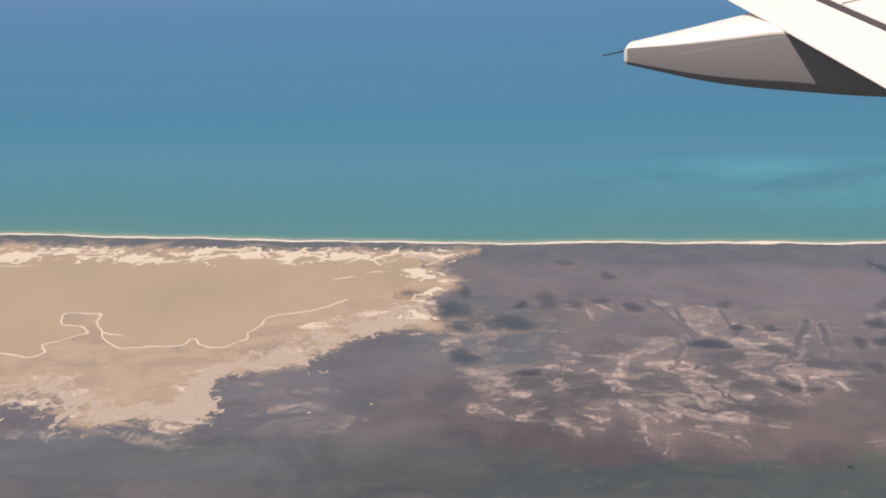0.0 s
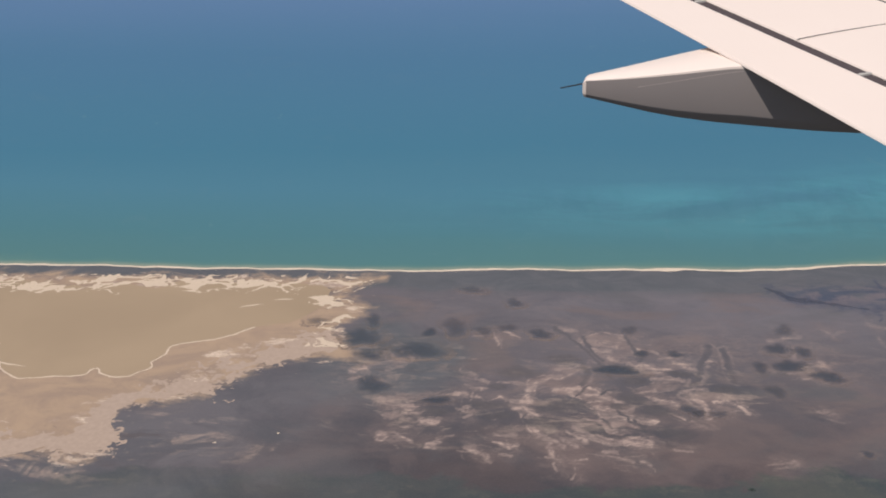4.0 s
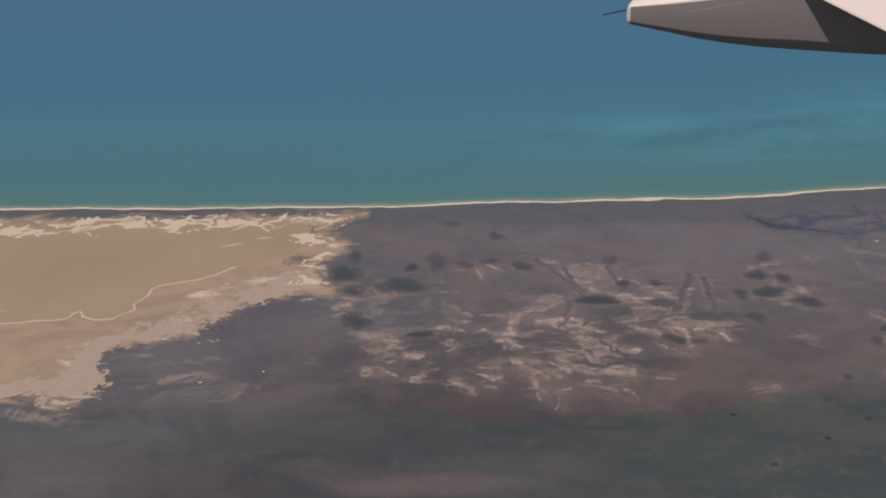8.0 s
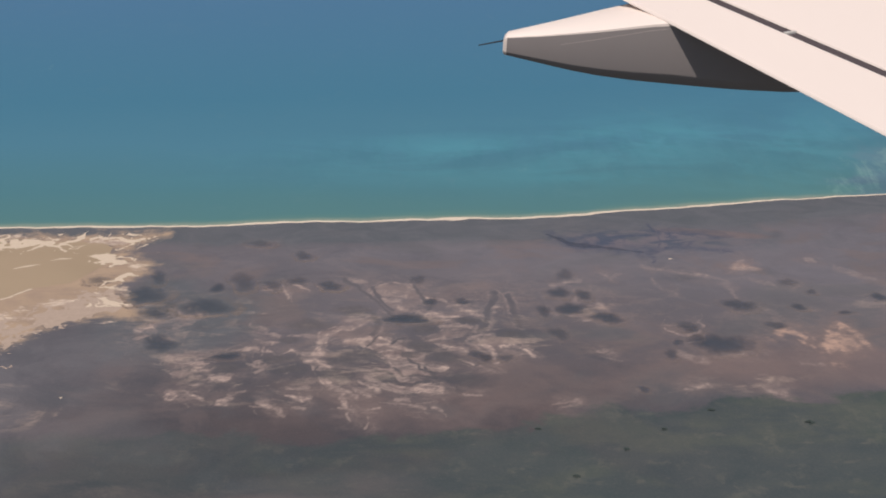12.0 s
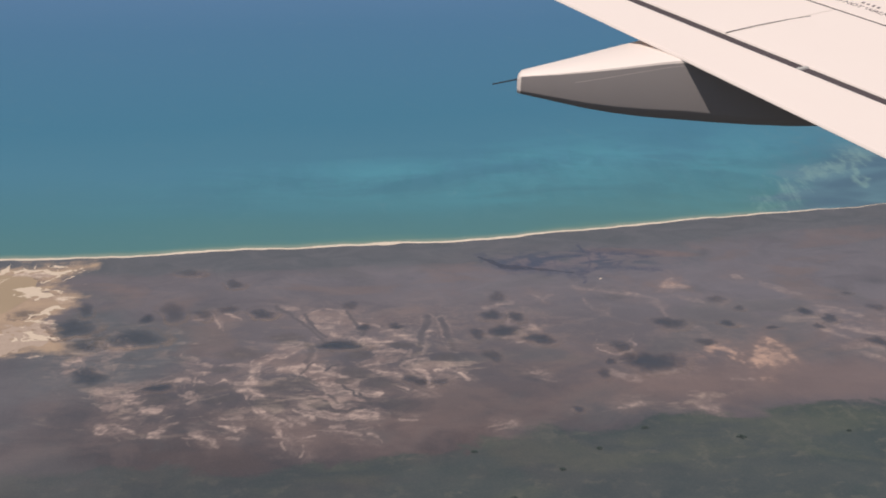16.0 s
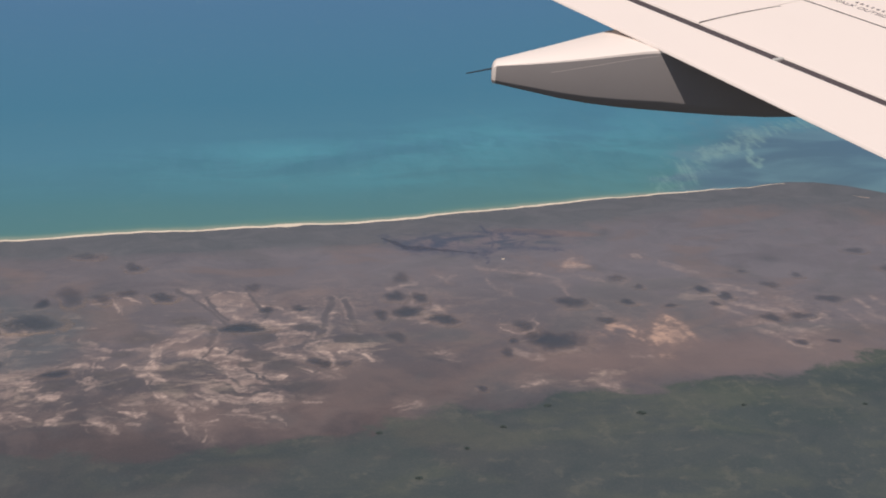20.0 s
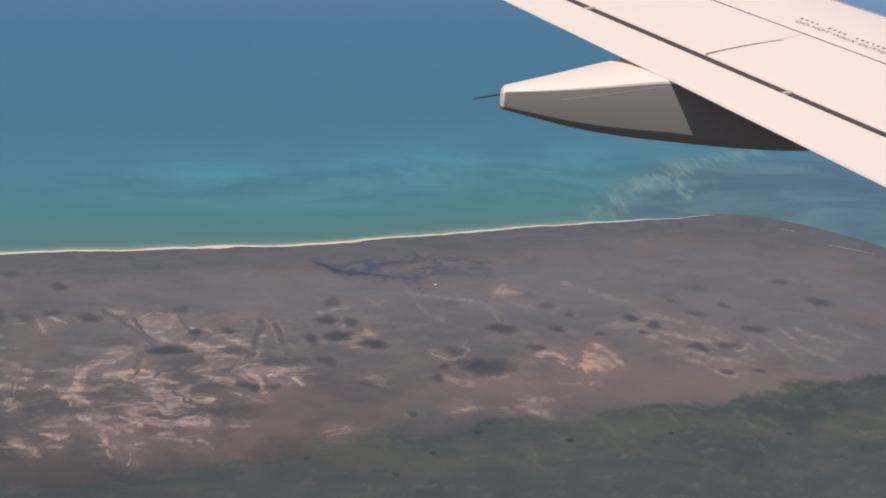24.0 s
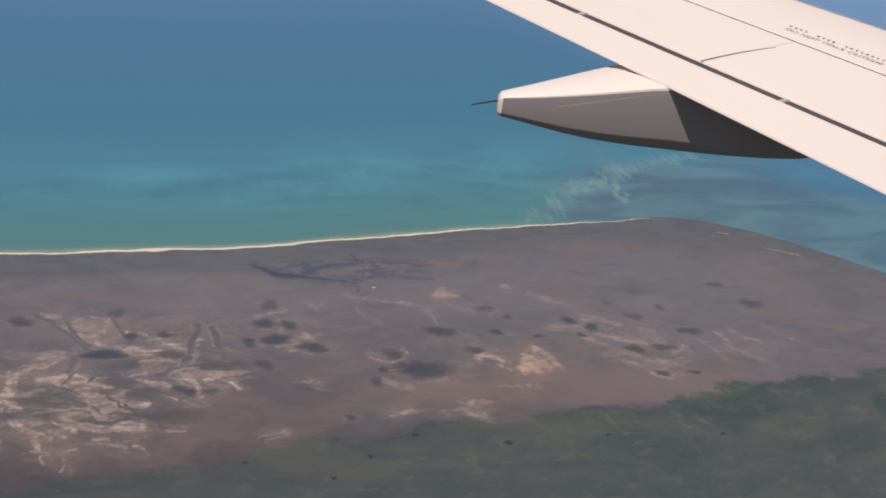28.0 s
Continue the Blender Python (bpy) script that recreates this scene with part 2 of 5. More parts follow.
def sea_material():
    n = Nodes("shallow_sea", 0.55, 0.12)
    wide = n.noise(0.004, 4, 0.5, 0.3, n.warp((0.4, 1.6, 1), 4))
    streak = n.noise(0.012, 5, 0.54, 0.6, n.bent(n.warp((0.55, 1.5, 1), -14), 0.006, 50.0))
    curl = n.noise(0.03, 8, 0.62, 1.2, n.bent(n.co, 0.01, 50.0))
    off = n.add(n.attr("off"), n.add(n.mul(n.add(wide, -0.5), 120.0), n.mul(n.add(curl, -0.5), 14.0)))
    # the outermost stops also carry distance haze, painted into the water
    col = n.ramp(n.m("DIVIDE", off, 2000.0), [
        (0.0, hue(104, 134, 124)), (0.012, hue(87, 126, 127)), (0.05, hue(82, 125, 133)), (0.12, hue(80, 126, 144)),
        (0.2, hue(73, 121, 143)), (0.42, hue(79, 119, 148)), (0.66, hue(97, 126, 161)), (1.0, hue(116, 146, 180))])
    comb = n.noise(0.035, 4, 0.5, 0.5, n.bent(n.warp((1.6, 0.35, 1), -35), 0.008, 30.0))
    col = n.mix(n.mul(n.attr("plume"), n.mul(n.step(comb, 0.46, 0.62), 0.34)), col, hue(70, 118, 130))
    plume = n.mul(n.attr("plume"), n.step(n.add(n.mul(streak, 0.75), n.mul(curl, 0.25)), 0.36, 0.66))
    col = n.mix(n.mul(plume, 0.56), col, hue(92, 158, 168))
    col = n.mix(n.mul(n.mul(n.attr("plume"), n.step(streak, 0.5, 0.34)), 0.2), col, hue(70, 118, 136))
    murk = n.step(n.add(n.attr("murk"), n.mul(n.add(n.add(curl, streak), -1.0), 0.9)), 0.15, 0.85)
    col = n.mix(n.mul(murk, 0.8), col, n.mix(n.step(streak, 0.4, 0.65), hue(86, 107, 125), hue(102, 129, 141)))
    hook = n.step(n.add(n.attr("hook"), n.add(n.mul(n.add(n.noise(0.03, 7, 0.62, 1.0, n.bent(n.warp((1.5, 0.5, 1), -42), 0.01, 40.0)), -0.5), 2.0), n.mul(n.add(n.noise(0.09, 6, 0.62, 0.8), -0.5), 0.9))), 0.3, 1.0)
    col = n.mix(n.mul(hook, 0.42), col, hue(142, 172, 162))
    col = n.mix(n.mul(n.step(n.add(n.attr("wash"), n.mul(n.add(curl, -0.5), 0.6)), 0.0, 1.0), 0.6), col, hue(152, 156, 138))
    # far haze painted over the sea's colour
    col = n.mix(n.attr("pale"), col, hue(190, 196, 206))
    n.bump(n.noise(0.5, 3), 0.08, 0.3)
    return n.done(col)


def plain(name, c, rough=0.6, spec=0.3, vary=0.06, scale=2.0, metal=0.0):
    n = Nodes(name, rough, spec, metal)
    d = tuple(x * (1 - vary * 2) for x in c[:3]) + (1.0,)
    return n.done(n.mix(n.noise(scale, 5, 0.6), d, c))


def water_material():
    n = Nodes("lagoon_water", 0.5, 0.12)
    a = n.noise(0.008, 4, 0.5, 0.4)
    return n.done(n.mix(n.step(a, 0.3, 0.7), hue(167, 144, 119), hue(175, 151, 125)))


def beach_material():
    n = Nodes("beach_sand", 0.95, 0.05)
    a = n.noise(0.05, 6, 0.65)
    return n.done(n.mix(a, hue(206, 184, 162), hue(240, 220, 198)))


def pond_material(name="pond_reed", c0=(69, 80, 92), c1=(82, 90, 101), strength=0.85):
    n = Nodes(name, 0.9, 0.1)
    one = n.t.nodes.new("ShaderNodeObjectInfo").outputs["Random"]
    a, f = n.noise(0.12, 5, 0.65), n.add(n.mul(n.noise(0.06, 6, 0.65, 0.8), 0.5), n.mul(n.noise(0.2, 6, 0.65, 0.6), 0.5))
    e = n.add(n.attr("rim"), n.mul(n.add(f, -0.5), 1.3))
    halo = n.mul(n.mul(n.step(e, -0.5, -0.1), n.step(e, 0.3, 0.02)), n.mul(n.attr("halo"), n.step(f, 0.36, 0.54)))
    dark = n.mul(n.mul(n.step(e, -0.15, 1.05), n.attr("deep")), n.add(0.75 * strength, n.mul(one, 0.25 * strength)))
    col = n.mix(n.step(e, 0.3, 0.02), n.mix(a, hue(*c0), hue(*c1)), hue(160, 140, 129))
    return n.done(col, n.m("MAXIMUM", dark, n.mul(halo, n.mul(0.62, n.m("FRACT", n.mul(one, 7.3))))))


def paint_material():
    n = Nodes("wing_paint", 0.45, 0.35)
    a, s = n.noise(0.8, 5, 0.6), n.noise(6.0, 6, 0.7, 0.5, n.warp((3.0, 0.6, 1), 30))
    col = n.mix(a, (0.77, 0.663, 0.597, 1), (0.83, 0.716, 0.645, 1))
    col = n.mix(n.mul(n.step(s, 0.6, 0.8), 0.18), col, (0.66, 0.58, 0.52, 1))
    return n.done(col)


GROUND, SEA, LAGOON, BEACH, POND = ground_material(), sea_material(), water_material(), beach_material(), pond_material()
PAINT = paint_material()
# darker than the wing paint: the fairing side's shade is put into this colour
GREY = plain("fairing_side_shade", (0.3, 0.266, 0.257, 1), 0.5, 0.2)
CREEK = pond_material("creek_water", (76, 81, 98), (88, 91, 104), 0.32)
METAL = plain("bare_metal", (0.6, 0.52, 0.5, 1), 0.45, 0.4, 0.12, 5.0, 0.4)
DIRT = plain("edge_dirt", (0.36, 0.28, 0.26, 1), 0.7, 0.1, 0.2, 6.0)
SEAM = plain("pale_seam", (0.46, 0.4, 0.37, 1), 0.5, 0.2)
CRUST = plain("pale_crust", hue(196, 171, 153), 0.95, 0.05, 0.16, 0.25)
SALT = plain("bare_salt", hue(224, 200, 176), 0.95, 0.05, 0.1, 0.3)
LEAF = plain("bush_leaf", hue(84, 92, 88), 0.9, 0.1, 0.2, 0.6)
DARK = plain("gap_dark", (0.035, 0.032, 0.034, 1), 0.7, 0.2)
GAP = plain("gap_shadow", (0.085, 0.068, 0.072, 1), 0.7, 0.2)
INK = plain("ink", (0.2, 0.165, 0.165, 1), 0.7, 0.2)
SEAL = plain("seal", (0.5, 0.47, 0.44, 1), 0.6, 0.2)

# ---- the land, in plan units of EYE / 600 metres ----
K = EYE / 600.0
rng = np.random.default_rng(7)


def place(x, y):
    """From the plan's grid to metres; the grid is gently bent to fit the camera's view."""
    u, v = np.clip(x, -1050, 1000) / 1000, (np.clip(np.asarray(y, float), 680, 1560) - 1050) / 1000
    dx = 53.0 - 53.6 * u + 57.8 * v + 80.6 * u * u - 301.1 * u * v + 62.6 * v * v + 19.4 * u ** 3 - 156.4 * u * u * v + 263.9 * u * v * v - 54.8 * v ** 3
    dy = -61.3 - 24.1 * u - 85.1 * v - 49.7 * u * u - 0.7 * u * v - 23.0 * v * v - 4.5 * u ** 3 - 24.2 * u * u * v + 29.5 * u * v * v - 2.9 * v ** 3
    return (x + dx) * K, (y + dy) * K


def mesh_object(name, verts, faces, material, attrs=None, smooth=True, parent=None):
    me = bpy.data.meshes.new(name)
    me.from_pydata([tuple(v) for v in verts], [], [tuple(f) for f in faces])
    for key, values in (attrs or {}).items():
        me.attributes.new(key, "FLOAT", "POINT").data.foreach_set("value", np.asarray(values, dtype=np.float32).ravel())
    me.materials.append(material)
    if smooth:
        me.polygons.foreach_set("use_smooth", [True] * len(me.polygons))
    me.update()
    ob = new(name, me)
    ob.parent = parent
    return ob


COAST_X = [-4000, -931, -835, -738, -548, -359, -207, -136, 92, 193, 311, 434, 535, 617, 680, 759, 804, 843, 880, 909, 937, 962, 1030, 1100, 1300, 4000]
COAST_Y = [1340, 1251, 1242, 1236, 1226, 1223, 1225, 1233, 1244, 1256, 1279, 1308, 1328, 1348, 1359, 1381, 1388, 1374, 1360, 1335, 1299, 1268, 1150, 900, 600, 300]


def coast(x):
    x = np.asarray(x, dtype=float)
    s = sum(np.interp(x + d, COAST_X, COAST_Y) for d in (-24, -12, 0, 12, 24)) / 5
    return s + 1.2 * np.sin(x / 37.0) + 0.8 * np.sin(x / 15.0 + 2) + 0.5 * np.sin(x / 6.3)


def inside(px, py, poly):
    """Signed distance to a polygon, positive inside."""
    p = np.asarray(poly, float)
    q = np.roll(p, -1, axis=0)
    d = np.full(px.shape, 1e9)
    odd = np.zeros(px.shape, bool)
    for (x0, y0), (x1, y1) in zip(p, q):
        ex, ey = x1 - x0, y1 - y0
        t = np.clip(((px - x0) * ex + (py - y0) * ey) / (ex * ex + ey * ey + 1e-9), 0, 1)
        d = np.minimum(d, np.hypot(px - x0 - t * ex, py - y0 - t * ey))
        cut = ((y0 > py) != (y1 > py)) & (px < (x1 - x0) * (py - y0) / (y1 - y0 + 1e-9) + x0)
        odd ^= cut
    return np.where(odd, d, -d)


def along(px, py, line):
    """The distance to a line of points."""
    d = np.full(px.shape, 1e9)
    for (x0, y0), (x1, y1) in zip(line, line[1:]):
        ex, ey = x1 - x0, y1 - y0
        t = np.clip(((px - x0) * ex + (py - y0) * ey) / (ex * ex + ey * ey), 0, 1)
        d = np.minimum(d, np.hypot(px - x0 - t * ex, py - y0 - t * ey))
    return d


def cloudy(x, y, size, octaves=5, seed=0):
    """Fractal noise between about -1 and 1, over arrays."""
    out, amp, total = 0.0, 1.0, 0.0
    for k in range(octaves):
        g = np.random.default_rng(seed * 31 + k).uniform(-1, 1, (64, 64))
        u, v = x / size * 2 ** k, y / size * 2 ** k
        i, j = np.floor(u).astype(int), np.floor(v).astype(int)
        a, b = u - i, v - j
        a, b = a * a * (3 - 2 * a), b * b * (3 - 2 * b)
        i0, i1, j0, j1 = i % 64, (i + 1) % 64, j % 64, (j + 1) % 64
        out = out + amp * ((g[i0, j0] * (1 - a) + g[i1, j0] * a) * (1 - b) + (g[i0, j1] * (1 - a) + g[i1, j1] * a) * b)
        total, amp = total + amp, amp * 0.55
    return out / total * 1.6


def blob(px, py, x, y, rx, ry, turn=0.0):
    c, s = math.cos(radians(turn)), math.sin(radians(turn))
    u, v = (px - x) * c + (py - y) * s, -(px - x) * s + (py - y) * c
    return np.exp(-(u / rx) ** 2 - (v / ry) ** 2)


# the lagoon: its southern rim from west to east, then its northern shore back to the west
RIM_LINE = [(-736, 953), (-721, 951), (-701, 946), (-690, 949), (-687, 957), (-702, 971), (-690, 976), (-675, 990), (-664, 996), (-681, 1009), (-706, 1014), (-722, 1033), (-722, 1039), (-698, 1039), (-675, 1041), (-669, 1022), (-648, 998), (-638, 985), (-616, 971), (-601, 965), (-581, 970), (-556, 972), (-534, 975), (-535, 985), (-529, 989), (-522, 978), (-506, 971), (-486, 973), (-482, 985), (-469, 991), (-478, 1002), (-469, 1019), (-474, 1034), (-466, 1039), (-433, 1050), (-411, 1063), (-401, 1075), (-389, 1081)]
NORTH_SHORE = [(-358, 1088), (-338, 1116), (-326, 1143), (-336, 1168), (-355, 1184), (-385, 1187), (-442, 1184), (-487, 1188), (-551, 1187), (-559, 1180), (-595, 1184), (-637, 1176), (-669, 1180), (-724, 1184), (-757, 1188), (-788, 1184), (-827, 1184), (-858, 1176)]
LAGOON_OUTLINE = [(-1250, 940), (-960, 945)] + RIM_LINE + NORTH_SHORE + [(-1250, 1190)]
MUD_OUTLINE = [(-1250, 1000), (-1250, 840), (-860, 866), (-700, 872), (-652, 868), (-617, 866), (-595, 854), (-562, 836), (-544, 832), (-537, 838), (-500, 840), (-466, 834), (-442, 842), (-463, 880), (-469, 912), (-444, 934), (-413, 946), (-389, 950), (-372, 988), (-345, 1006), (-311, 1024), (-265, 1015), (-288, 1056), (-299, 1083), (-282, 1110), (-289, 1134), (-303, 1147), (-333, 1157), (-311, 1169), (-304, 1188), (-284, 1200), (-392, 1199), (-541, 1200), (-689, 1204), (-914, 1216), (-1250, 1236)]


# salt flats and strands between the channels of the marsh: strength, half width, line
WEST_SALT = [(0.8, 1.6, (-214, 940), (-196, 937), (-179, 933)), (0.9, 1.3, (-205, 932), (-174, 932)), (0.7, 1.3, (-215, 946), (-203, 941)),
             (0.7, 1.1, (-186, 920), (-166, 924)), (0.6, 1.1, (-203, 914), (-191, 920)), (1.0, 2.7, (-166, 911), (-152, 909)), (0.8, 3.2, (-202, 882), (-194, 883)),
             (0.6, 1.1, (-185, 898), (-174, 899)), (0.6, 1.3, (-188, 887), (-168, 876)), (0.5, 1.1, (-194, 885), (-175, 887)), (0.8, 2.1, (-154, 869), (-144, 875)),
             (0.7, 2.1, (-259, 993), (-244, 999)), (0.8, 1.6, (-246, 1003), (-236, 991)), (0.6, 1.6, (-255, 978), (-247, 983)),
             (0.6, 2.7, (-221, 1001), (-206, 1008))]
WEST_STRANDS = [(0.6, 2.1, (-223, 1025), (-209, 1019)), (0.5, 1.6, (-212, 1035), (-200, 1018)), (0.6, 1.1, (-186, 940), (-169, 946), (-155, 955), (-146, 956)),
                (0.7, 1.6, (-144, 956), (-131, 954)), (0.7, 1.9, (-136, 930), (-119, 936)), (0.8, 2.1, (-126, 927), (-122, 940)), (0.6, 1.6, (-127, 916), (-121, 922)),
                (0.5, 1.6, (-146, 1002), (-128, 991)), (0.6, 1.3, (-137, 971), (-117, 967)), (0.6, 1.3, (-130, 986), (-114, 980)),
                (0.8, 1.6, (-122, 953), (-111, 945), (-100, 956), (-93, 954)), (0.5, 1.3, (-119, 965), (-112, 969)), (0.6, 1.3, (-104, 979), (-78, 978)),
                (0.5, 1.1, (-116, 998), (-104, 1000))]
FORK_SALT = [(0.8, 1.6, (-92, 949), (-70, 947)), (0.9, 3.2, (-72, 951), (-73, 968), (-67, 983)), (0.8, 2.7, (-68, 983), (-47, 998)),
             (0.6, 2.1, (-53, 991), (-27, 1007)), (0.9, 2.7, (-84, 937), (-71, 933), (-56, 927)), (0.9, 2.7, (-70, 919), (-64, 923), (-62, 904)),
             (0.8, 2.7, (-67, 905), (-57, 893)), (0.8, 2.1, (-57, 894), (-43, 881), (-36, 878)), (0.7, 1.6, (-47, 869), (-42, 855), (-40, 842)),
             (0.7, 1.3, (-49, 858), (-36, 854)), (0.8, 1.6, (-120, 869), (-109, 861), (-98, 857)), (0.7, 2.1, (-117, 871), (-111, 864)),
             (0.8, 1.6, (-97, 880), (-84, 874), (-77, 877)), (0.7, 1.3, (-88, 858), (-79, 855))]
SOUTH_SALT = [(0.5, 1.1, (-96, 890), (-79, 892)), (0.5, 1.1, (-104, 916), (-97, 914)), (0.9, 2.1, (-53, 969), (-39, 971), (-28, 976)),
              (0.9, 1.4, (-37, 969), (-26, 959)), (0.9, 1.4, (-28, 975), (-16, 964)), (0.9, 1.4, (-21, 981), (-7, 969)), (0.8, 2.1, (-18, 952), (1, 959)),
              (0.9, 2.1, (-12, 942), (2, 947)), (0.7, 1.3, (-16, 965), (0, 965)), (0.7, 1.3, (-8, 939), (25, 943)), (0.9, 1.9, (-4, 928), (24, 933)),
              (0.8, 1.6, (4, 935), (24, 924)), (0.9, 1.9, (-4, 921), (38, 923)), (0.7, 1.6, (21, 929), (44, 921)), (0.6, 1.1, (-21, 921), (13, 915))]
CENTRE_SALT = [(0.9, 2.1, (1, 910), (19, 905)), (0.7, 1.6, (23, 917), (32, 907)), (0.8, 1.6, (3, 902), (15, 902)), (0.8, 2.4, (-28, 907), (-16, 901), (1, 887)),
               (0.9, 2.7, (-3, 887), (20, 882), (37, 885)), (0.7, 1.6, (-35, 898), (-16, 888)), (0.7, 1.6, (-39, 887), (-24, 880)), (0.8, 1.6, (21, 895), (37, 885)),
               (0.5, 1.1, (-3, 874), (10, 871)), (0.7, 1.6, (10, 864), (23, 857)), (0.6, 1.6, (29, 859), (38, 852)), (0.5, 1.1, (-25, 858), (-15, 859)),
               (0.5, 1.1, (-25, 846), (-26, 831)), (0.6, 2.1, (7, 959), (25, 950))]
NORTH_SALT = [(0.6, 5.8, (-28, 1068), (8, 1061)), (0.5, 3.7, (-19, 1053), (2, 1049)), (0.6, 1.4, (8, 1081), (29, 1051)), (0.6, 1.3, (28, 1054), (48, 1048)),
              (0.9, 2.7, (21, 1023), (61, 1018)), (0.6, 1.6, (23, 1013), (51, 1010)), (0.7, 1.6, (1, 1035), (18, 1023), (9, 1008)),
              (0.6, 1.3, (-23, 1031), (-10, 1023)), (0.6, 1.3, (48, 1039), (73, 1043)), (0.6, 2.1, (64, 1032), (88, 1022)), (0.6, 3.7, (37, 996), (74, 1000)),
              (0.7, 2.1, (44, 979), (31, 973)), (0.8, 2.7, (39, 962), (65, 953)), (0.7, 1.6, (40, 947), (63, 952))]
NORTH_STRANDS = [(0.8, 2.1, (70, 978), (93, 983)), (0.7, 1.6, (66, 968), (74, 959)), (0.9, 1.9, (78, 962), (86, 957), (92, 937)),
                 (1.0, 1.6, (95, 961), (109, 965), (118, 956), (127, 944)), (0.6, 1.1, (76, 927), (88, 917)), (0.6, 1.0, (57, 880), (72, 878)),
                 (0.6, 1.3, (60, 937), (70, 927)), (0.6, 2.1, (94, 1031), (103, 1040)), (0.5, 1.3, (112, 1028), (119, 1015)), (0.6, 1.6, (-48, 1008), (-24, 1017)),
                 (0.5, 2.7, (-60, 1096), (-38, 1089)), (0.5, 1.1, (-145, 1071), (-124, 1074)), (0.6, 1.1, (-112, 1084), (-96, 1072)),
                 (0.6, 1.4, (-124, 1081), (-116, 1055))]
EAST_SALT = [(0.8, 1.6, (206, 1044), (211, 1037)), (0.6, 1, (185, 1073), (182, 1054)), (0.6, 1.1, (162, 1085), (195, 1094)),
             (0.7, 1, (157, 1024), (181, 1021), (209, 1015)), (0.5, 1.1, (217, 1113), (225, 1104)), (0.9, 1.1, (455, 1154), (461, 1153)),
             (0.6, 1.9, (193, 953), (199, 950)), (0.5, 1.3, (136, 857), (154, 867))]
PINK_SALT = [(0.9, 1.1, (367, 1131), (384, 1148)), (0.8, 1.6, (364, 1129), (382, 1133), (393, 1129)),
             (0.5, 2.4, (269, 1127), (294, 1122), (319, 1117)), (0.6, 1.6, (324, 1115), (338, 1108), (350, 1098)),
             (0.5, 1.2, (273, 1101), (276, 1079), (286, 1074)), (0.5, 1.3, (348, 1086), (348, 1066)), (0.4, 1.4, (378, 1105), (395, 1096)),
             (0.5, 2, (228, 1101), (242, 1114)), (0.4, 2, (370, 1037), (376, 1028)), (0.6, 0.8, (362, 938), (370, 935), (381, 937)),
             (0.5, 2, (259, 950), (279, 941)), (0.5, 2, (291, 949), (320, 956)), (0.6, 1.4, (252, 893), (268, 898)),
             (0.7, 1.6, (317, 891), (331, 886)), (0.4, 2, (479, 1139), (511, 1113))]
FAR_SALT = [(0.6, 2.6, (511, 1080), (536, 1074), (547, 1062)), (0.7, 3, (512, 1042), (531, 1032), (549, 1024)),
            (0.6, 3, (519, 1000), (539, 983), (561, 978)), (0.9, 1.2, (567, 1031), (570, 1021)), (0.8, 1.6, (572, 1001), (591, 1015)),
            (0.7, 1, (521, 966), (524, 952), (534, 946), (545, 956), (540, 965), (529, 967)), (0.7, 1.4, (645, 1049), (647, 1026)),
            (0.7, 1.2, (665, 1053), (668, 1039), (682, 1029)), (0.6, 1.8, (498, 1032), (509, 1015)), (0.4, 2.6, (616, 1023), (615, 990)),
            (0.5, 2, (496, 996), (519, 976)), (0.4, 3, (641, 1009), (653, 986)), (0.5, 1, (716, 1052), (722, 1034)),
            (0.4, 2, (567, 1056), (587, 1041)), (0.8, 1, (494, 1032), (499, 1033))]
SILT_ARCS = [(0.7, 0.8, (260, 1000), (262, 992), (274, 987), (289, 991), (299, 1003), (295, 1011)), (0.5, 0.7, (199, 1017), (183, 1012)),
             (0.5, 1.1, (131, 865), (152, 870)), (0.5, 1.6, (186, 954), (195, 949)), (0.6, 1.1, (247, 888), (268, 900)),
             (0.7, 1.6, (318, 889), (329, 883))]
WARM_SAND = [(1, 2.6, (365, 989), (379, 997), (384, 988)), (0.8, 2.2, (378, 982), (383, 969), (387, 958)),
             (1, 2.2, (396, 960), (408, 982), (417, 996)), (0.8, 2.4, (408, 969), (421, 991), (431, 1011)),
             (0.7, 2.4, (411, 973), (425, 980), (422, 965)), (0.7, 2, (431, 1005), (437, 989), (436, 973)),
             (0.8, 1.8, (391, 937), (401, 948), (400, 934)), (0.7, 1.4, (343, 987), (355, 981)), (0.6, 1.5, (390, 1005), (394, 982)),
             (0.6, 1.4, (366, 1129), (384, 1140), (392, 1132))]
WEST_PONDS = [(-264, 1101, 8, 12), (-267, 1063, 16, 17), (-247, 1028, 15, 13), (-228, 969, 14, 14), (-199, 1038, 20, 17), (-169, 1091, 12, 17), (-135, 1082, 9, 9), (-110, 1091, 9, 8), (-194, 1076, 7, 9), (-158, 947, 13, 7), (-73, 1080, 11, 9), (168, 1068, 10, 11), (192, 1065, 8, 11), (175, 1034, 14, 12), (207, 1018, 15, 10), (147, 1030, 8, 9), (155, 987, 10, 10), (283, 1000, 11, 11), (303, 970, 24, 19), (368, 1008, 9, 8)]
EAST_PONDS = [(404, 1047, 8, 6), (445, 1038, 7, 4), (347, 1048, 15, 12), (414, 1101, 9, 9), (430, 1081, 6, 5), (252, 950, 7, 8), (212, 889, 5, 5), (180, 1108, 10, 10), (34, 1048, 7, 7), (66, 1048, 7, 7), (20, 1094, 8, 9), (-111, 1148, 9, 9), (83, 940, 7, 6), (100, 941, 8, 6), (74, 947, 8, 7), (9, 1012, 19, 9), (-165, 1177, 11, 8), (-328, 1096, 13, 7)]
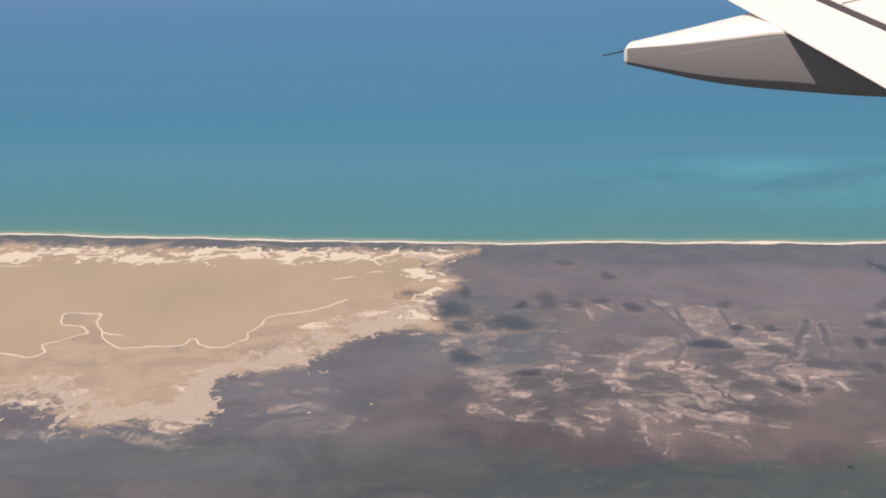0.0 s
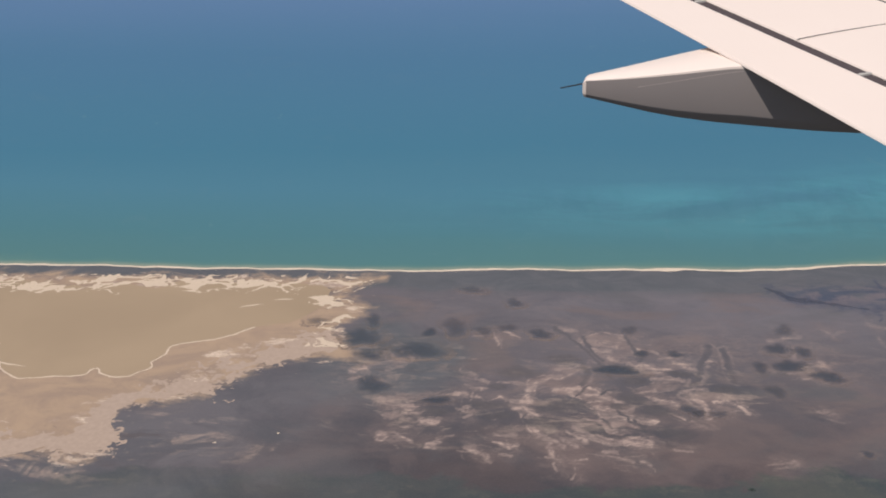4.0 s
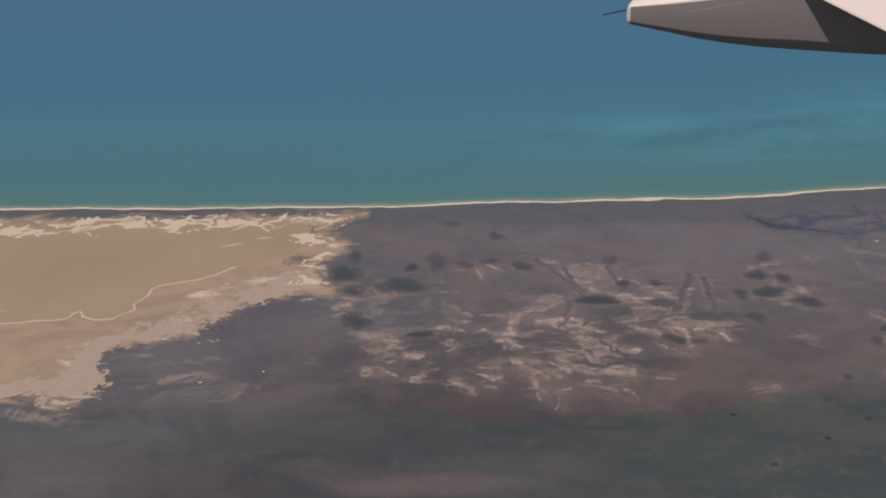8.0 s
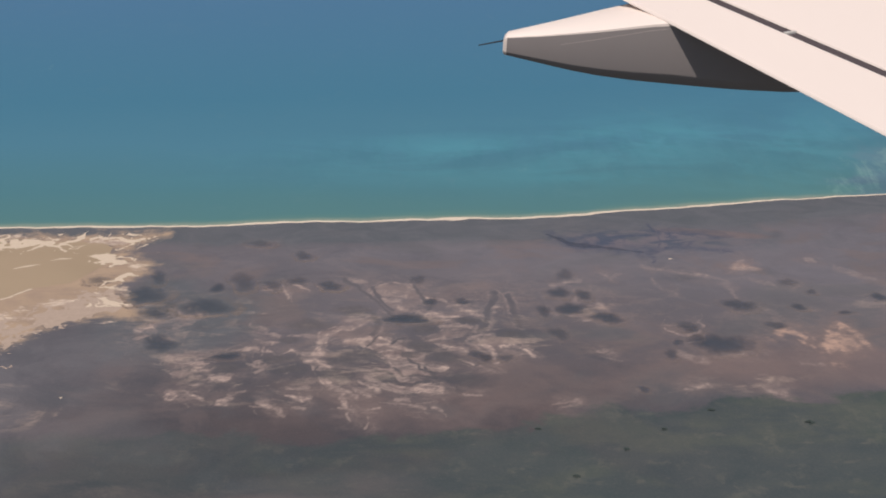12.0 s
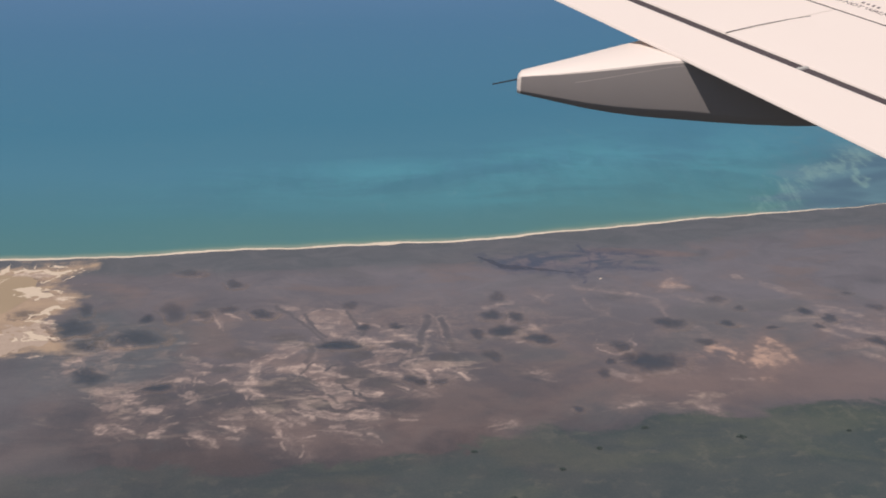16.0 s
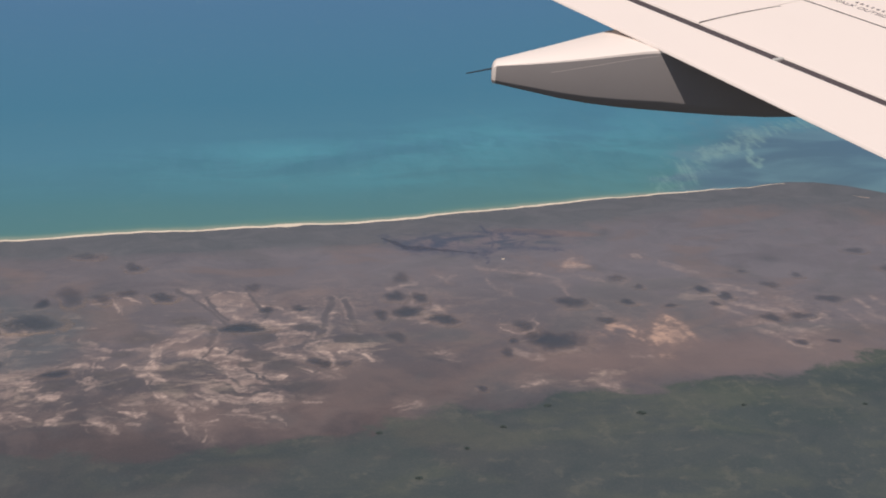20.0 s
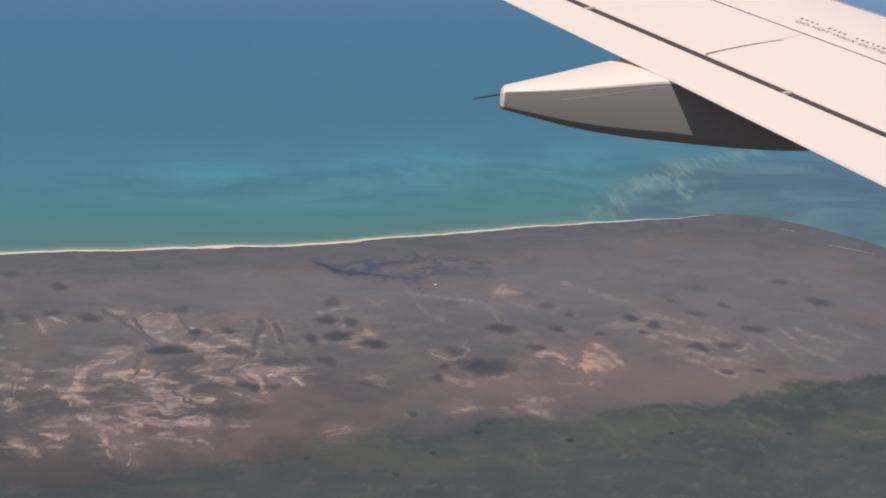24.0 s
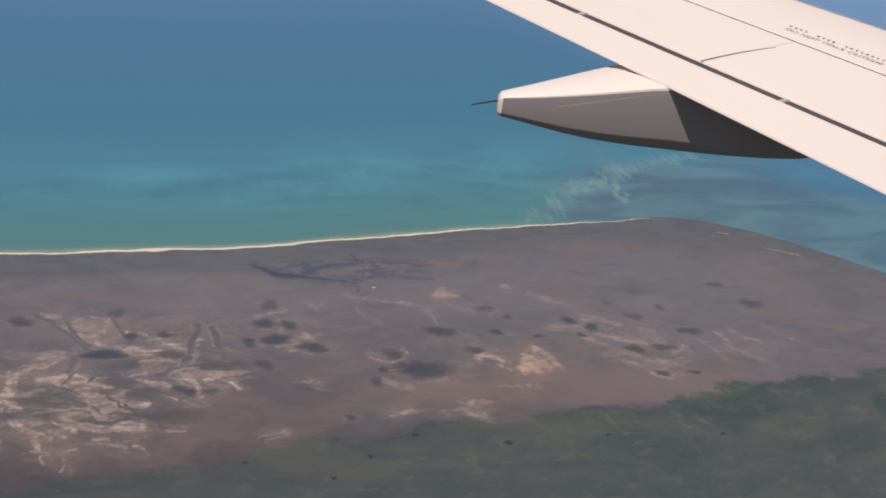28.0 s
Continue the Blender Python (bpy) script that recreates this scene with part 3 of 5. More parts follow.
FAR_PONDS = [(-345, 1171, 8, 5), (264, 972, 5, 5), (512, 1058, 9, 9), (534, 1009, 11, 8), (565, 1013, 13, 8), (618, 1051, 14, 9), (734, 1123, 13, 13), (574, 1084, 10, 8), (534, 957, 8, 6), (495, 1073, 9, 8), (567, 959, 7, 4), (493, 1041, 6, 6), (723, 1174, 11, 8), (616, 1108, 7, 6), (560, 1117, 5, 4)]
# level flats of dried silt, the fine dark channels that cut them, wider channels and the basins between
NORTH_FLATS = [[(-32, 1077), (-9, 1090), (12, 1084), (21, 1062), (25, 1041), (10, 1037), (14, 1017), (7, 1004), (-2, 1023), (-13, 1046), (-24, 1059)],
               [(12, 1028), (26, 1025), (54, 1019), (76, 1016), (63, 1007), (37, 1010), (26, 1014)],
               [(26, 977), (42, 993), (59, 1005), (75, 1000), (64, 981), (47, 976)],
               [(38, 950), (54, 959), (71, 954), (56, 949), (45, 943), (39, 946)],
               [(67, 958), (78, 975), (88, 969), (96, 964), (79, 958)],
               [(97, 953), (109, 966), (121, 955), (127, 944), (112, 947), (98, 938), (88, 938)]]
FORK_FLATS = [[(-75, 994), (-53, 997), (-41, 1007), (-27, 1008), (-42, 996), (-51, 988), (-67, 985), (-68, 969), (-65, 953), (-69, 946), (-80, 949), (-73, 960), (-77, 980)],
              [(-85, 939), (-70, 935), (-55, 925), (-60, 915), (-60, 902), (-54, 887), (-64, 893), (-69, 904), (-74, 919)],
              [(-54, 972), (-36, 977), (-28, 974), (-35, 965), (-49, 964)],
              [(-50, 881), (-43, 873), (-42, 856), (-46, 861)],
              [(-90, 876), (-83, 879), (-84, 869)]]
MID_FLATS = [[(-26, 966), (-18, 981), (-5, 973), (3, 974), (6, 959), (13, 943), (26, 944), (21, 933), (6, 924), (-4, 930), (-19, 946)],
             [(-15, 920), (6, 922), (20, 921), (35, 917), (38, 910), (25, 906), (6, 909), (-8, 918)],
             [(-32, 895), (-23, 903), (-12, 905), (0, 895), (11, 888), (25, 893), (37, 885), (24, 880), (7, 882), (-7, 888), (-21, 896)],
             [(1, 906), (11, 910), (20, 904), (13, 897), (4, 898)],
             [(20, 923), (30, 930), (47, 923), (44, 918), (30, 919)]]
WEST_FLATS = [[(-216, 944), (-203, 938), (-185, 933), (-174, 932), (-178, 925), (-200, 929), (-211, 936)],
              [(-207, 916), (-197, 920), (-187, 916), (-193, 909), (-203, 910)],
              [(-169, 910), (-162, 913), (-150, 908), (-153, 903), (-163, 904)],
              [(-256, 986), (-254, 998), (-243, 999), (-234, 991), (-244, 982), (-252, 976)],
              [(-202, 881), (-199, 888), (-191, 882), (-194, 874), (-199, 874)],
              [(-154, 866), (-152, 872), (-144, 873), (-146, 865)],
              [(-132, 928), (-127, 937), (-119, 933), (-121, 921), (-128, 924)]]
CRACKS = [[(-62, 1097), (-44, 1078), (-28, 1059), (-16, 1039), (-4, 1012), (4, 995)],
          [(-29, 1079), (-16, 1047), (-4, 1029)],
          [(15, 1081), (25, 1056), (30, 1032)],
          [(-3, 925), (6, 910), (20, 912), (34, 905)],
          [(6, 944), (18, 928), (21, 921), (37, 914)],
          [(-30, 956), (-22, 971), (-20, 981)],
          [(-7, 965), (0, 973), (5, 978)],
          [(-20, 919), (-5, 914), (2, 898), (13, 894), (25, 899)],
          [(25, 923), (34, 915), (35, 903)]]
FLATS = NORTH_FLATS + FORK_FLATS + MID_FLATS + WEST_FLATS
SALT_GROUPS = (WEST_SALT, WEST_STRANDS, FORK_SALT, SOUTH_SALT, CENTRE_SALT, NORTH_SALT, NORTH_STRANDS, EAST_SALT, PINK_SALT, FAR_SALT, SILT_ARCS)
POOLS = [(0.85, 7, (178, 1201), (190, 1188), (200, 1180), (240, 1174), (280, 1167)), (0.8, 3.2, (279, 1168), (299, 1175), (323, 1180), (349, 1174), (378, 1171)),
         (0.7, 1.5, (252, 1205), (293, 1209), (336, 1217)), (0.7, 1.4, (299, 1178), (303, 1206), (297, 1240)), (0.7, 2, (271, 1163), (286, 1153), (282, 1139)),
         (0.6, 1.3, (200, 1184), (214, 1204), (240, 1212)), (0.6, 1.2, (330, 1180), (346, 1200), (372, 1206)), (0.5, 1.2, (255, 1176), (262, 1196), (255, 1215))]
CHANNELS = [[(99, 1066), (96, 1046), (88, 1015), (81, 991)], [(113, 1062), (117, 1040), (120, 1000)], [(-27, 1024), (-18, 1002), (-26, 981)]]
BASINS = [(26, 994, 12, 10), (26, 957, 11, 10), (-47, 938, 17, 10), (-49, 910, 10, 8), (-7, 906, 5, 4), (-154, 924, 12, 8), (-104, 972, 10, 6), (-97, 921, 13, 8), (20, 962, 12, 7), (-45, 1030, 18, 10), (70, 1010, 12, 8), (110, 985, 12, 8), (-33, 947, 18, 13), (-60, 915, 12, 10), (9, 1012, 20, 9), (45, 943, 14, 9), (9, 948, 10, 6), (-10, 905, 9, 5), (-110, 940, 16, 8), (-90, 1000, 22, 14), (60, 905, 14, 8)]


FORESHORT = 1.9      # stretch in depth, so that strand widths fit the camera's slanting view


def ribbon(px, py, line, w):
    """A strand of salt along a line: one over its middle, fading towards its edges."""
    q = [(x, y / FORESHORT) for x, y in line]
    return np.exp(-(along(px, py / FORESHORT, q) / w) ** 3)


def green_edge(x):
    return np.interp(x, [-1000, -680, -530, -368, -282, -186, -60, 22, 92, 117, 173, 236, 272, 356, 399, 482, 555, 624, 798, 1000],
                     [720, 730, 790, 825, 820, 823, 809, 822, 826, 839, 857, 853, 877, 875, 891, 896, 924, 934, 976, 990])


def sheet(name, xs, vs, z, material, fields, label, category):
    """A sheet whose rows run along the coast at the offsets vs."""
    X, V = np.meshgrid(xs, vs)
    Y = coast(X) + V
    nx, ny = len(xs), len(vs)
    i = np.arange(nx * ny).reshape(ny, nx)
    f = np.stack([i[:-1, :-1], i[:-1, 1:], i[1:, 1:], i[1:, :-1]], -1).reshape(-1, 4)
    Z = z(X, Y, V)
    verts = np.stack([*place(X, Y), Z], -1).reshape(-1, 3)
    ob = mesh_object(name, verts.tolist(), f.tolist(), material, fields(X, Y, V))
    return tagged(ob, label, category, kind="structure")


def ground_fields(X, Y, V):
    lag = inside(X, Y, LAGOON_OUTLINE)
    mud = inside(X, Y, MUD_OUTLINE)
    dark = np.clip(1.25 - np.abs(V + 16) / 34, 0, 1) * 0.95 + 0.14 * np.clip(1 + V / 90, 0, 1)
    for x, y, rx, ry, k in ((-330, 940, 130, 60, .4), (-420, 800, 300, 50, .3), (-190, 1000, 60, 50, .5), (280, 1205, 130, 28, .9), (520, 1230, 260, 40, .25), (-250, 1055, 48, 52, 1.2),
                            (-245, 985, 50, 30, 1.1), (-190, 1035, 40, 24, .6), (-520, 780, 200, 40, .6), (-100, 1200, 150, 18, .5), (900, 1330, 120, 50, .5)):
        dark += k * blob(X, Y, x, y, rx, ry)
    dark += 0.55 * np.clip(1.2 - np.abs(V + 34) / 40, 0, 1) * np.interp(X, [-280, -120, 500, 700], [0, 1, 1, 0.2])
    dark += 1.6 * np.clip((X - 580) / 140, 0, 1) * np.exp(np.minimum(V, 0) / 60)
    red = 0.7 * blob(X, Y, 20, 850, 200, 50) + 1.0 * blob(X, Y, 420, 935, 240, 55) + 0.4 * blob(X, Y, 150, 1120, 300, 40) + 1.1 * blob(X, Y, 340, 1220, 55, 10) + 1.0 * blob(X, Y, 400, 1212, 40, 9)
    vein = 0.0 * X
    for x, y, rx, ry, k in ((-10, 930, 130, 70, .52), (20, 1020, 150, 45, .52), (-160, 900, 110, 50, .44), (-150, 1020, 100, 45, .4), (-225, 1010, 70, 70, .55), (-190, 930, 60, 50, .5), (180, 1040, 80, 40, .5),
                            (520, 1060, 90, 35, .35), (560, 985, 60, 20, .35), (110, 965, 60, 22, .6), (310, 900, 60, 25, .45),
                            (-350, 1020, 60, 25, .6), (-300, 850, 70, 25, .4), (-400, 870, 90, 50, .62), (-480, 820, 110, 34, .62), (-620, 815, 120, 34, .6)  ):
        vein = np.maximum(vein, k * blob(X, Y, x, y, rx, ry))
    # the salt flats, with frayed edges and cut by fine channels
    wx = X + cloudy(X, Y * 1.6, 26, 4, 21) * 9 + cloudy(X, Y, 7, 3, 23) * 2.5
    wy = Y + cloudy(X, Y * 1.6, 26, 4, 22) * 7 + cloudy(X, Y, 7, 3, 24) * 2.5
    fx = X + cloudy(X, Y * 1.6, 34, 3, 21) * 2.2 + cloudy(X, Y, 9, 3, 23) * 1.5
    fy = Y + cloudy(X, Y * 1.6, 34, 3, 22) * 2.4 + cloudy(X, Y, 9, 3, 24) * 2.0
    stroke = 0.0 * X
    dice = np.random.default_rng(3)
    def lay(field, k, w, line):
        lo, hi = np.min(line, axis=0) - 4 * w - 4, np.max(line, axis=0) + 4 * w + 4
        near = (X > lo[0]) & (X < hi[0]) & (Y > lo[1]) & (Y < hi[1])
        field[near] = np.maximum(field[near], k * ribbon(fx[near], fy[near], line, w * fat[near]))

    def spread(field, k, w, line):
        """Adds a wide soft band, so that neighbouring strands run together into flats."""
        lo, hi = np.min(line, axis=0) - (2.4 * w, 4.4 * w), np.max(line, axis=0) + (2.4 * w, 4.4 * w)
        near = (X > lo[0]) & (X < hi[0]) & (Y > lo[1]) & (Y < hi[1])
        field[near] = 1 - (1 - field[near]) * (1 - k * ribbon(wx[near], wy[near] - 1.5, line, w))

    fat = np.clip(1 + 0.75 * cloudy(X, Y * 1.5, 17, 4, 25), 0.35, 1.7)
    veil = 0.0 * X
    for flats in SALT_GROUPS:
        for k, w, *line in flats:
            far = flats in (EAST_SALT, PINK_SALT, FAR_SALT)     # fainter and softer towards the point
            lay(stroke, 0.55 * k if far else 0.95 * k, 1.2 * w + 0.8 if far else 0.8 * w + 0.4, line)
            spread(veil, 0.45 * k if far else 0.55 * k, 2.2 * w + 6 if far else 2.0 * w + 4, line)
            for _ in range(0 if far else 2):     # thinner side strands
                dx, dy = dice.normal(0, 8), dice.normal(0, 3 * w + 5)
                lay(stroke, k * dice.uniform(0.15, 0.45), dice.uniform(0.5, 1.1), [(x + dx + dice.normal(0, 3), y + dy + dice.normal(0, 2.5)) for x, y in line])
    # level flats, pale along their rims
    rim, level = 0.0 * X, 0.0 * X
    for poly in FLATS:
        lo, hi = np.min(poly, axis=0) - 8, np.max(poly, axis=0) + 8
        near = (X > lo[0]) & (X < hi[0]) & (Y > lo[1]) & (Y < hi[1])
        d = inside(fx[near], fy[near], poly) + 1.2
        k = 0.7 if poly in NORTH_FLATS else 1.0
        level[near] = np.maximum(level[near], k * np.clip(0.35 + d / 2.6, 0, 1))
        rim[near] = np.maximum(rim[near], k * np.exp(-((d - 1.4) / 1.5) ** 2))
    for x, y, rx, ry in EAST_PONDS + WEST_PONDS[9:]:
        veil = np.maximum(veil, 0.5 * blob(wx, wy, x + 0.3 * rx, y - 0.5 * ry, 1.7 * rx, 1.4 * ry))
    for x, y, rx, ry, k in ((180, 1050, 55, 35, .6), (95, 1055, 55, 38, .7), (40, 1045, 50, 30, .5), (-10, 1085, 60, 20, .45), (540, 1030, 60, 55, .5), (640, 1020, 50, 40, .35), (320, 1120, 50, 14, .45),
                            (300, 945, 40, 12, .4), (-240, 990, 40, 50, .4), (390, 1000, 60, 40, .35)):
        veil = np.maximum(veil, k * blob(wx, wy, x, y, rx, ry))
    # a branching net of fine channels cuts the flats; their edges are the palest
    ribs = np.abs(cloudy(fx * 0.75 + fy * 0.4, fy * 1.2 - fx * 0.3, 34, 4, 31))
    ribs2 = np.abs(cloudy(fx * 0.55 - fy * 0.3, fy * 1.4 + fx * 0.25, 21, 4, 33))
    ribs3 = np.abs(cloudy(fx * 0.4 + fy * 0.25, fy * 0.8 - fx * 0.5, 8, 3, 37))
    net = np.maximum(np.clip(1.3 - ribs / 0.07, 0, 1), np.maximum(0.9 * np.clip(1.3 - ribs2 / 0.07, 0, 1), 0.85 * np.clip(1.2 - ribs3 / 0.08, 0, 1)))
    near_edge = np.exp(-((np.minimum(ribs, ribs2) - 0.27) / 0.15) ** 2)
    stroke = np.maximum(stroke, np.maximum(0.24 * level, 0.9 * rim * np.clip(0.6 + 1.1 * cloudy(X, Y * 1.4, 15, 3, 57), 0, 1)))
    stroke = np.clip(stroke, 0, 1) * (1 - 0.6 * net) * (0.85 + 0.35 * near_edge) * np.clip(0.95 + 0.45 * cloudy(X, Y * 1.8, 22, 4, 35), 0.4, 1.2)
    # a thin veil of salt round the strands, drawn out into fine threads
    thread = np.abs(cloudy(wx * 0.42 + wy * 0.16, wy * 0.8 - wx * 0.12, 13, 4, 43))
    thread2 = np.abs(cloudy(wx * 0.5 - wy * 0.2, wy * 0.7 + wx * 0.2, 17, 4, 45))
    threads = np.maximum(np.clip(1.2 - thread / 0.11, 0, 1), 0.8 * np.clip(1.2 - thread2 / 0.09, 0, 1))
    grain = np.clip(0.98 + 0.5 * cloudy(X * 0.55, Y, 6, 3, 47), 0.4, 1.15)
    stroke = np.maximum(stroke * grain, veil * (0.02 + 0.36 * threads) * np.clip(0.75 + 0.6 * cloudy(X, Y * 1.5, 40, 3, 49), 0.1, 1.1))
    cut = np.zeros_like(X)
    for line in CHANNELS:
        d = along(fx, fy, line)
        cut = np.maximum(cut, 0.65 * np.exp(-(d / 2.4) ** 2))
        stroke = np.maximum(stroke, 0.3 * np.exp(-((d - 5.5) / 2.2) ** 2) * np.clip(0.4 + 1.2 * cloudy(X, Y, 13, 3, 59), 0, 1))
    for line in CRACKS:
        cut = np.maximum(cut, 0.8 * np.exp(-(along(fx, fy, line) / 1.6) ** 2))
    for x, y, rx, ry in BASINS:
        cut = np.maximum(cut, 0.9 * np.clip(1.8 * blob(fx, fy, x, y, rx * .8, ry * .75), 0, 1))
    stroke = np.clip(stroke - 1.2 * cut, 0, 1)
    veil = np.clip(np.maximum(0.75 * veil, 0.8 * level) * (1 - 0.5 * net) * np.clip(0.85 + 0.6 * cloudy(X, Y * 1.6, 24, 4, 39), 0.25, 1.2) - 0.9 * cut, 0, 1)
    pool = 0.0 * X
    for k, w, *line in POOLS:
        lay(pool, k, w + 0.5, line)
    pool *= np.clip(0.8 + 0.8 * cloudy(X, Y * 1.4, 12, 4, 55), 0.1, 1.1)
    sand = 0.0 * X
    for k, w, *line in WARM_SAND:
        lay(sand, 0.8 * k, 1.2 * w + 1.5, line)
        spread(sand, 0.26 * k, 2.2 * w + 7, line)
    north = np.clip(1.35 - np.abs(Y - (1188 + 10 * np.clip((-600 - X) / 330, 0, 1.2))) / 20, 0, 1) * np.clip((-300 - X) / 30, 0, 1)
    loops = np.abs(cloudy(wx * 0.8, wy * 1.5, 40, 4, 41))
    upper = 0.8 * north * np.clip(1.2 - loops / 0.2, -0.4, 1.2)
    lower = np.clip(1.15 - np.abs(mud - 14) / 40, 0, 1) * (Y < 1062) * np.clip((-270 - X) / 20, 0, 1)
    east = (0.9 * blob(wx, wy, -292, 1085, 14, 60) + 1.0 * blob(wx, wy, -355, 1040, 60, 16, 16) + .8 * blob(wx, wy, -320, 1188, 40, 10) + .6 * blob(wx, wy, -330, 1118, 24, 7, -10))
    crust = np.maximum(np.maximum(upper * 1.5, lower * 0.55), 0.7 * east)
    crust[(lag > 3) & (Y < 1140)] *= 0.3
    dark[mud > 0] *= 0.5
    dark += 0.1 * np.clip(cut, 0, 1)
    sand = sand * (1 - 0.35 * net) * np.clip(0.85 + 0.6 * cloudy(X * 0.8, Y, 11, 4, 53), 0.35, 1.1)
    ash = blob(X, Y, 480, 1190, 330, 100, 8) + .8 * blob(X, Y, 60, 1150, 330, 55) + .8 * blob(X, Y, 720, 1130, 280, 130)
    edge = green_edge(X)
    lush = np.interp(X, [-700, -350, -60, 150, 400], [.4, .5, .7, .9, 1.0]) * np.clip(0.85 + 0.55 * cloudy(X, Y * 1.6, 110, 4, 51), np.interp(X, [-100, 250], [0.25, 0.9]), 1)
    low = np.clip((edge + 190 - Y) / 170, 0, 1) * np.clip((500 - X) / 400, 0, 1) * np.interp(X, [-420, -260], [0.15, 1])
    bare = blob(X, Y, -85, 728, 70, 16) + .7 * blob(X, Y, -150, 715, 60, 14)
    lush *= 1 - 0.6 * np.clip(bare, 0, 1)
    red += 0.9 * bare
    violet = 0.25 * bare + blob(X, Y, 290, 1196, 95, 30) + .7 * blob(X, Y, 225, 1186, 50, 18) + .6 * blob(X, Y, 330, 1212, 60, 14)
    grey = np.clip(1.2 * blob(X, Y, -390, 855, 140, 85) + .8 * blob(X, Y, -340, 960, 80, 50), 0, 1.2)
    return dict(pool=pool, bed=veil, grey=grey, violet=violet, basin=cut, lush=lush, ash=np.clip(ash, 0, 1), low=low, stroke=stroke, dark=dark, red=red, vein=vein, sand=sand, mud=mud, crust=crust, green=green_edge(X) - Y)


def ground_height(X, Y, V):
    return np.where(V > 0, -0.02 * np.minimum(V, 400), 0.0)


gx = np.concatenate([[-30000, -9000, -3000, -1800], np.arange(-1250, -920, 6.0), np.arange(-920, -320, 2.6), np.arange(-320, -250, 1.4), np.arange(-250, 140, 0.85), np.arange(140, 440, 1.4), np.arange(440, 640, 2.0), np.arange(640, 1300, 5.0), [1600, 3000, 9000, 30000]])
gv = np.concatenate([[-30000, -9000, -3000, -1200, -800], np.arange(-640, -440, 3.5), np.arange(-440, -400, 1.6), np.arange(-400, -130, 1.0), np.arange(-130, -110, 1.6), np.arange(-110, 1, 2.4), [60, 200, 600, 1600, 5000, 30000]])
ground = sheet("ground", gx, gv, ground_height, GROUND, ground_fields,
               "brown salt marsh plain with pale salt veins and green scrub", "ground")


def sea_fields(X, Y, V):
    plume = 0.0 * X
    for x, y, rx, ry, turn, k in ((60, 1440, 260, 70, 8, .9), (330, 1480, 260, 90, 18, 1.0), (560, 1500, 200, 110, 30, .8), (250, 1390, 240, 50, 6, .6), (880, 1640, 200, 40, 35, .7),
                                  (1120, 1560, 120, 40, 0, .5)):
        plume = np.maximum(plume, k * blob(X, Y, x, y, rx, ry, turn))
    murk = 1.1 * blob(X, Y, 900, 1480, 190, 75, 5) + 1.0 * blob(X, Y, 1080, 1380, 130, 130) + 0.5 * blob(X, Y, 1000, 1580, 160, 60, 30) + .5 * blob(X, Y, 640, 1395, 70, 10, 14)
    murk += 1.3 * np.clip((X - 540) / 150, 0, 1) * np.exp(-V / 80) + 1.2 * np.clip((X - 680) / 120, 0, 1) * np.exp(-V / 150)
    hook = 0.0 * X
    for line, w, k in (([(587, 1358), (622, 1399), (674, 1454), (723, 1495), (786, 1544), (871, 1599), (959, 1631)], 28, 0.66),
                       ([(781, 1543), (767, 1497), (745, 1453), (748, 1433), (767, 1466)], 6.5, 0.9)):
        hook = np.maximum(hook, k * np.exp(-(along(X, Y, line) / w) ** 2))
    # mask for the painted haze, far out and to the right
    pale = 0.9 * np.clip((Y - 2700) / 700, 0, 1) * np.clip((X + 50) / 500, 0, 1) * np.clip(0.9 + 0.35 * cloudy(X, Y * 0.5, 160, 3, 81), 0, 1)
    wash = np.clip((12 - V) / 11, 0, 1) * np.clip((600 - X) / 80, 0, 1)
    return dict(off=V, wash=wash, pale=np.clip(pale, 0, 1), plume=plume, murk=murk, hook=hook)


sx = np.concatenate([[-30000, -9000, -4000, -2500], np.arange(-1700, 1500, 9.0), [2000, 4000, 9000, 30000]])
sv = np.concatenate([np.arange(0, 60, 3.0), np.arange(60, 520, 9.0), np.geomspace(520, 40000, 50)])
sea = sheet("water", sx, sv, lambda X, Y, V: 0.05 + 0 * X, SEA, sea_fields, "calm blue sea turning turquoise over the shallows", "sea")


def strip(name, line, width, material, z, label, category, step=3.0, rough=0.3, kind="structure"):
    """A thin uneven band of sand along a line of points."""
    p = np.asarray(line, float)
    seg = np.r_[0, np.cumsum(np.hypot(*np.diff(p, axis=0).T))]
    s = np.arange(0, seg[-1], step)
    x, y = np.interp(s, seg, p[:, 0]), np.interp(s, seg, p[:, 1])
    wig = lambda a, o: sum(np.sin(s / l + o + k) * a / (k + 1) for k, l in enumerate((31, 13, 5.1, 2.3)))
    y = y + wig(0.8 * rough * 3, 1.0)
    x = x + wig(0.8 * rough * 3, 4.0)
    tx, ty = np.gradient(x), np.gradient(y)
    ln = np.hypot(tx, ty) + 1e-9
    nx, ny = -ty / ln, tx / ln
    w = np.interp(s, seg, width) * (1 + rough * wig(0.6, 2.5)) * 0.5
    w = np.maximum(w, 0.15)
    rows = [np.stack([*place(x + nx * w * k, y + ny * w * k), np.full_like(x, z)], -1) for k in (-1, -0.5, 0.5, 1)]
    m = len(s)
    faces = [(r * m + j, r * m + j + 1, (r + 1) * m + j + 1, (r + 1) * m + j) for r in range(3) for j in range(m - 1)]
    ob = mesh_object(name, np.concatenate(rows).tolist(), faces, material, dict(rim=np.repeat([-0.3, 1.0, 1.0, -0.3], m), halo=np.zeros(4 * m), deep=np.ones(4 * m)))
    return tagged(ob, label, category, kind=kind)


